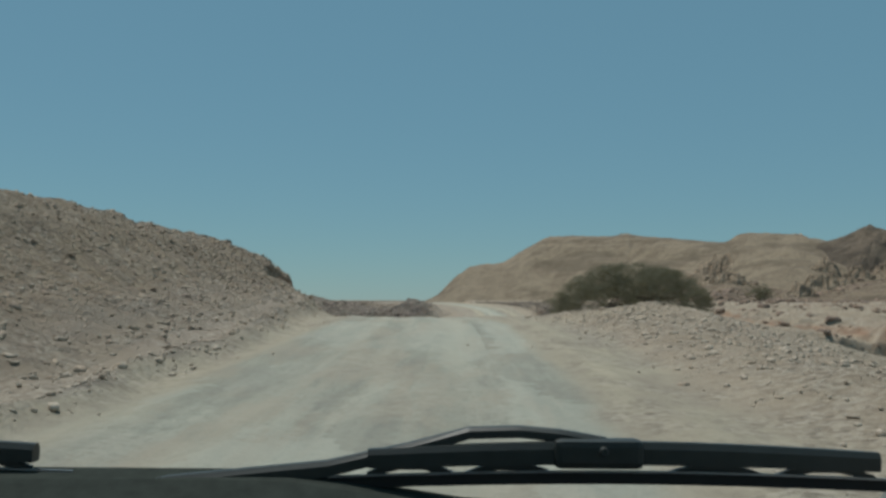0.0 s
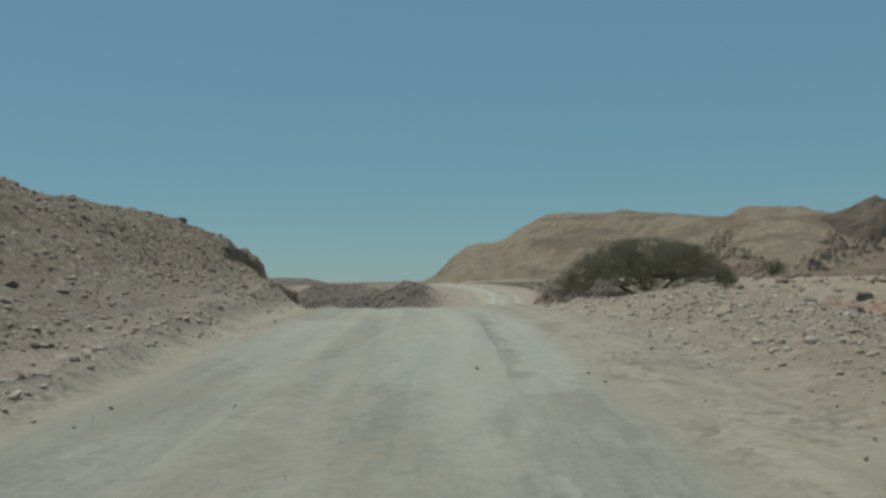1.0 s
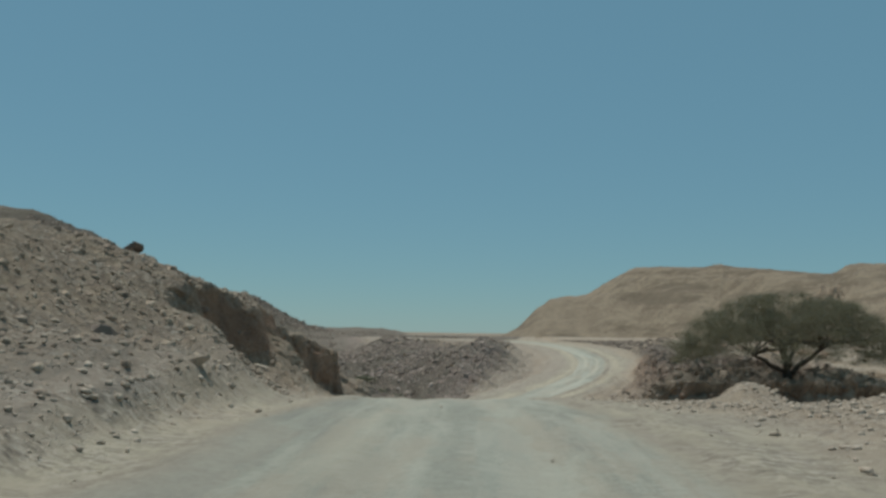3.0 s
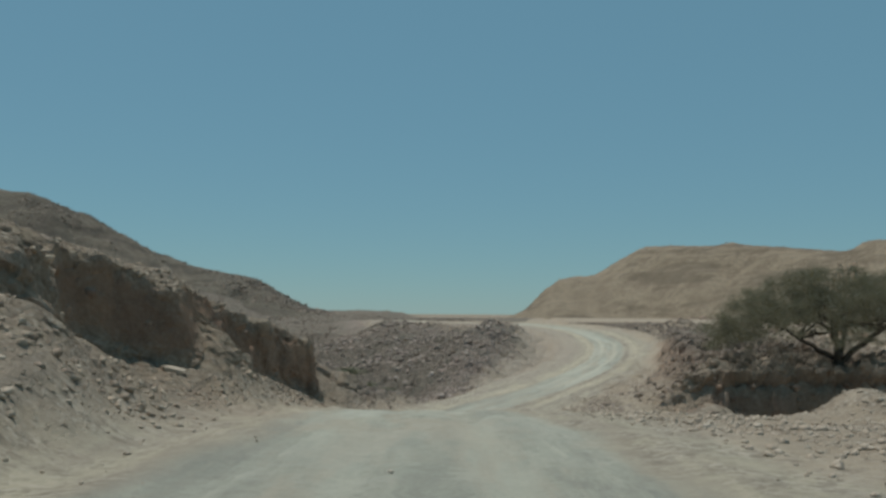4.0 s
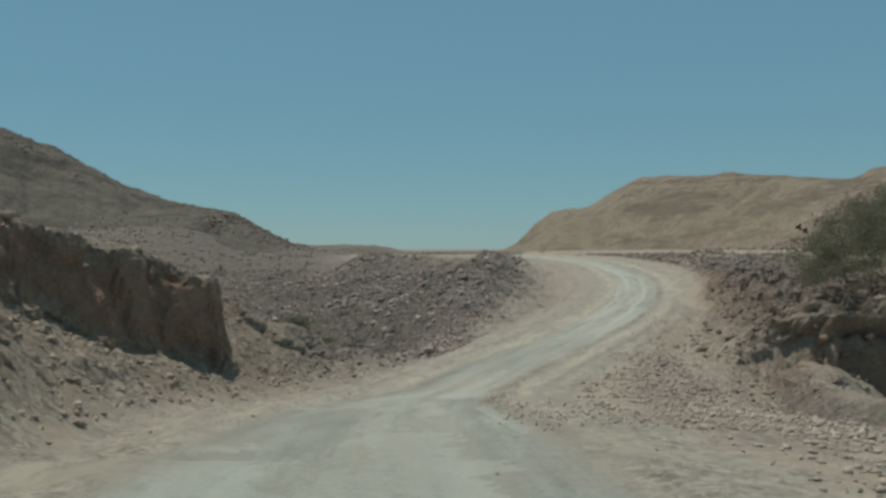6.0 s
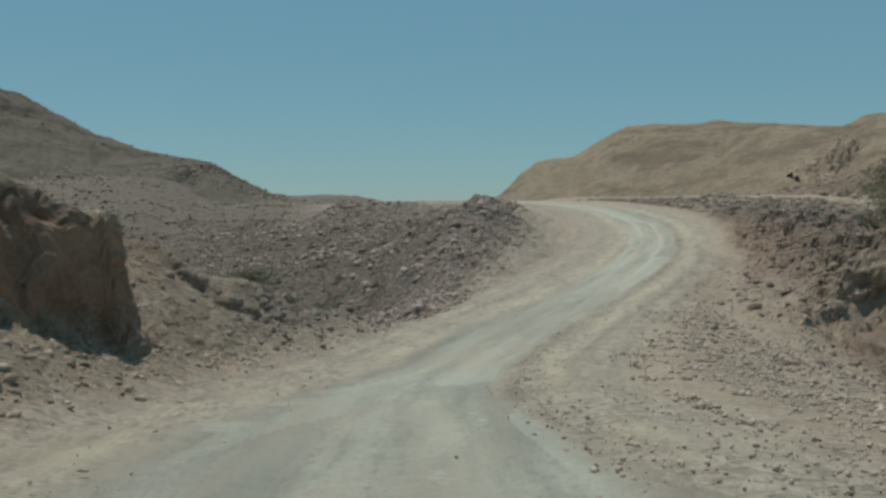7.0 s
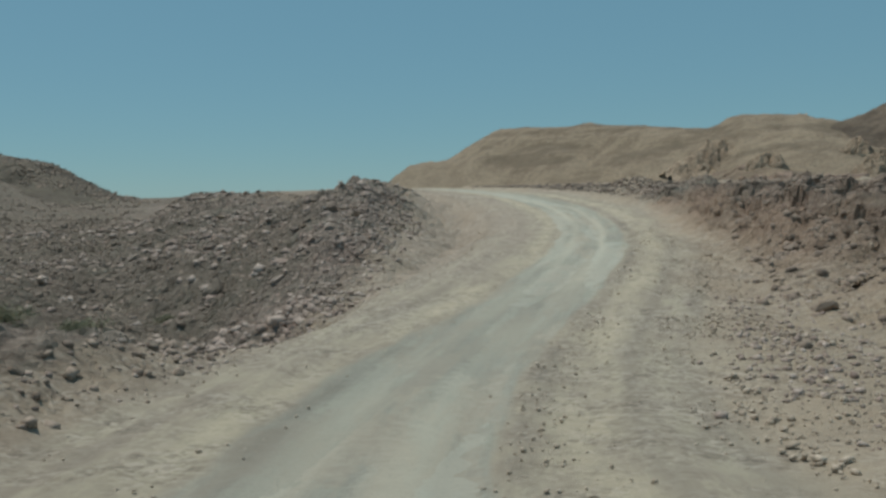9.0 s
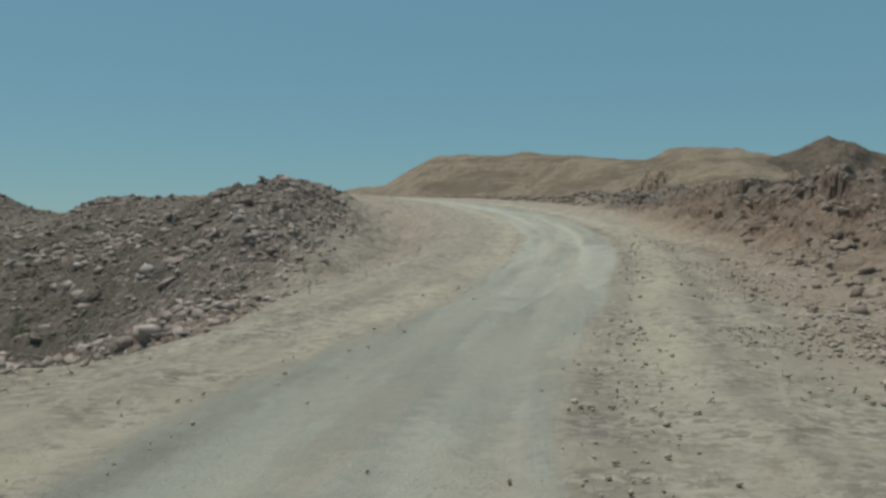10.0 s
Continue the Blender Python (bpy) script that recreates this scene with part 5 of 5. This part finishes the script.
def wiper(name, van, x0, x1, pivot, z, y=0.91):
    """A wiper at rest: arm, main bridge, small bridges, joint and rubber blade."""
    wide = x1 - x0
    bm = bmesh.new()
    rod(bm, [(pivot[0], y - 0.02, pivot[1]), (x0 - 0.04, y, z - 0.014), (x0 + 0.04, y + 0.006, z + 0.004), (x0 + 0.20 * wide, y + 0.012, z + 0.020), (x0 + 0.30 * wide, y + 0.012, z + 0.0215), (x0 + 0.38 * wide, y + 0.01, z + 0.018), (x0 + 0.47 * wide, y + 0.006, z + 0.010)],
        0.018, (0.016, 0.015, 0.013, 0.011, 0.011, 0.012, 0.014))
    arm = part(name, bm, TRIM, van, "dark wiper resting along the windscreen's foot")
    bm = bmesh.new()
    ts = np.linspace(0, 1, 15)
    rod(bm, [(x0 + t * wide, y, z - 0.004 + 0.007 * math.sin(math.pi * t)) for t in ts], 0.016, [0.018 + 0.004 * math.sin(math.pi * t) for t in ts])
    part("bridge", bm, TRIM, arm)
    bm = bmesh.new()
    block(bm, (x0 + 0.365 * wide, y - 0.014, z - 0.012), (x0 + 0.54 * wide, y + 0.013, z + 0.0165), 0.007)
    joint = part("joint", bm, TRIM, arm)
    bm = bmesh.new()
    bmesh.ops.create_cone(bm, cap_ends=True, segments=14, radius1=0.005, radius2=0.0035, depth=0.006, matrix=Matrix.Translation((x0 + 0.46 * wide, y - 0.016, z + 0.006)) @ Euler((math.pi / 2, 0, 0)).to_matrix().to_4x4())
    part("rivet", bm, TRIM, joint)
    for a, b in ((0.0, 0.17), (0.19, 0.37), (0.58, 0.78), (0.80, 0.99)):
        bm = bmesh.new()
        bar(bm, [(x0 + (a + (b - a) * t) * wide, y, z - 0.021 + 0.011 * math.sin(math.pi * t)) for t in (0, 0.15, 0.35, 0.65, 0.85, 1)], 0.008, 0.007)
        part("small_bridge", bm, TRIM, arm)
    bm = bmesh.new()
    bar(bm, [(x0 - 0.05 + (wide + 0.10) * t, y, z - 0.0285 + 0.007 * math.sin(math.pi * t)) for t in np.linspace(0, 1, 14)], 0.010, 0.011)
    part("rubber_blade", bm, RUBBER, arm, "black rubber blade")
    bm = bmesh.new()
    bar(bm, [(x0 - 0.04 + (wide + 0.08) * t, y - 0.006, z - 0.0215 + 0.007 * math.sin(math.pi * t)) for t in np.linspace(0, 1, 14)], 0.003, 0.002)
    part("steel_strip", bm, STEEL, arm, "bright steel strip")


def van_at(x, ground):
    van = new("van")
    van.location = (0, 0, 0)
    lo, hi = x - 0.86, x + 0.86
    for side, inner in ((lo, lo + 0.05), (hi - 0.05, hi)):
        bm = bmesh.new()
        arch = lambda c: [(c + 0.40 * math.cos(a), 0.36 + 0.40 * math.sin(a)) for a in np.linspace(0, math.pi, 9)]
        outline = [(1.72, 0.36), (1.74, 0.80), (1.62, 1.02), (1.02, 1.30), (-2.85, 1.28), (-2.95, 0.80), (-2.90, 0.36)] + arch(-1.95)[::-1] + arch(1.08)[::-1]
        sheet(bm, outline, side, inner)
        part("side_panel", bm, PAINT, van, "dusty silver body side")
        for a, b, w in (((1.0, 1.30), (0.32, 1.96), 0.07), ((-0.30, 1.28), (-0.34, 1.96), 0.08), ((-1.6, 1.28), (-1.62, 1.96), 0.08), ((-2.85, 1.28), (-2.70, 1.96), 0.10)):
            bm = bmesh.new()
            sheet(bm, [(a[0] - w / 2, a[1]), (a[0] + w / 2, a[1]), (b[0] + w / 2, b[1]), (b[0] - w / 2, b[1])], side, inner)
            part("pillar", bm, PAINT, van)
        bm = bmesh.new()
        block(bm, ((inner if side > x else side - 0.02), -0.25, 0.98), ((inner + 0.02 if side > x else side), -0.12, 1.02), 0.006)
        part("door_handle", bm, TRIM, van)
    bm = bmesh.new()
    block(bm, (lo, -2.78, 1.94), (hi, 0.36, 2.00), 0.025)
    part("roof", bm, PAINT, van)
    bm = bmesh.new()
    block(bm, (lo + 0.05, -2.93, 0.40), (hi - 0.05, -2.86, 1.29), 0.02)
    part("tailgate", bm, PAINT, van)
    bm = bmesh.new()
    sheet(bm, [(1.00, 1.30), (1.60, 1.02), (1.72, 0.82), (1.70, 0.80), (1.58, 0.99), (0.99, 1.27)], lo + 0.05, hi - 0.05)
    part("bonnet", bm, PAINT, van)
    bm = bmesh.new()
    block(bm, (lo, 1.66, 0.36), (hi, 1.82, 0.60), 0.04)
    part("bumper", bm, TRIM, van)
    bm = bmesh.new()
    for k in range(5):
        block(bm, (x - 0.42, 1.70, 0.63 + k * 0.034), (x + 0.42, 1.735, 0.645 + k * 0.034))
    part("grille", bm, TRIM, van)
    for c in (x - 0.64, x + 0.64):
        bm = bmesh.new()
        block(bm, (c - 0.16, 1.66, 0.64), (c + 0.16, 1.75, 0.80), 0.03)
        part("headlight", bm, LENS, van)
    bm = bmesh.new()
    sheet(bm, [(1.62, 0.40), (1.62, 0.46), (-2.86, 0.46), (-2.86, 0.40)], lo + 0.05, hi - 0.05)
    part("floor_pan", bm, TRIM, van)
    # foot of the windscreen: raised cowl, low towards the passenger's end
    bm = bmesh.new()
    rows = []
    for xx in np.linspace(lo + 0.05, hi - 0.05, 30):
        top = 1.384 - 0.030 * float(step(-0.20, 0.06, np.array(xx))) - 0.010 * float(step(-0.45, -0.9, np.array(xx)))
        rows.append([bm.verts.new((xx, yy, top - dz)) for yy, dz in ((0.80, 0.06), (0.84, 0.022), (0.88, 0.004), (0.92, 0.0), (0.97, 0.012), (1.01, 0.05), (1.02, 0.10), (0.80, 0.12))])
    for a, b in zip(rows, rows[1:]):
        for k in range(8):
            bm.faces.new((a[k], a[(k + 1) % 8], b[(k + 1) % 8], b[k]))
    bm.faces.new(rows[0])
    bm.faces.new(rows[-1])
    bmesh.ops.recalc_face_normals(bm, faces=bm.faces)
    part("cowl", bm, COWL, van, "dark grey plastic cowl")
    bm = bmesh.new()
    block(bm, (lo + 0.06, 0.40, 1.10), (hi - 0.06, 0.80, 1.285), 0.03)
    part("dashboard", bm, GREY_TRIM, van)
    for wx in (lo + 0.02, hi - 0.22):
        for wy in (1.08, -1.95):
            gz = float(np.interp(wy, [-30, 0, 12], [-0.95, 0.0, 0.36]))
            bm = bmesh.new()
            disc(bm, wx, wx + 0.20, wy, gz + 0.335, 0.335, 0.20)
            tyre = part("wheel", bm, RUBBER, van, "black tyre on a steel rim")
            bm = bmesh.new()
            disc(bm, wx + 0.03, wx + 0.17, wy, gz + 0.335, 0.205, 0.03)
            part("rim", bm, STEEL, tyre)
    wiper("wiper", van, -0.088, 0.413, (-0.30, 1.372), 1.401)
    wiper("wiper", van, -0.93, -0.42, (-1.10, 1.372), 1.404)
    return tagged(van, "dusty silver van with black wipers on the track", "van")


van_at(-0.36, 0.0)
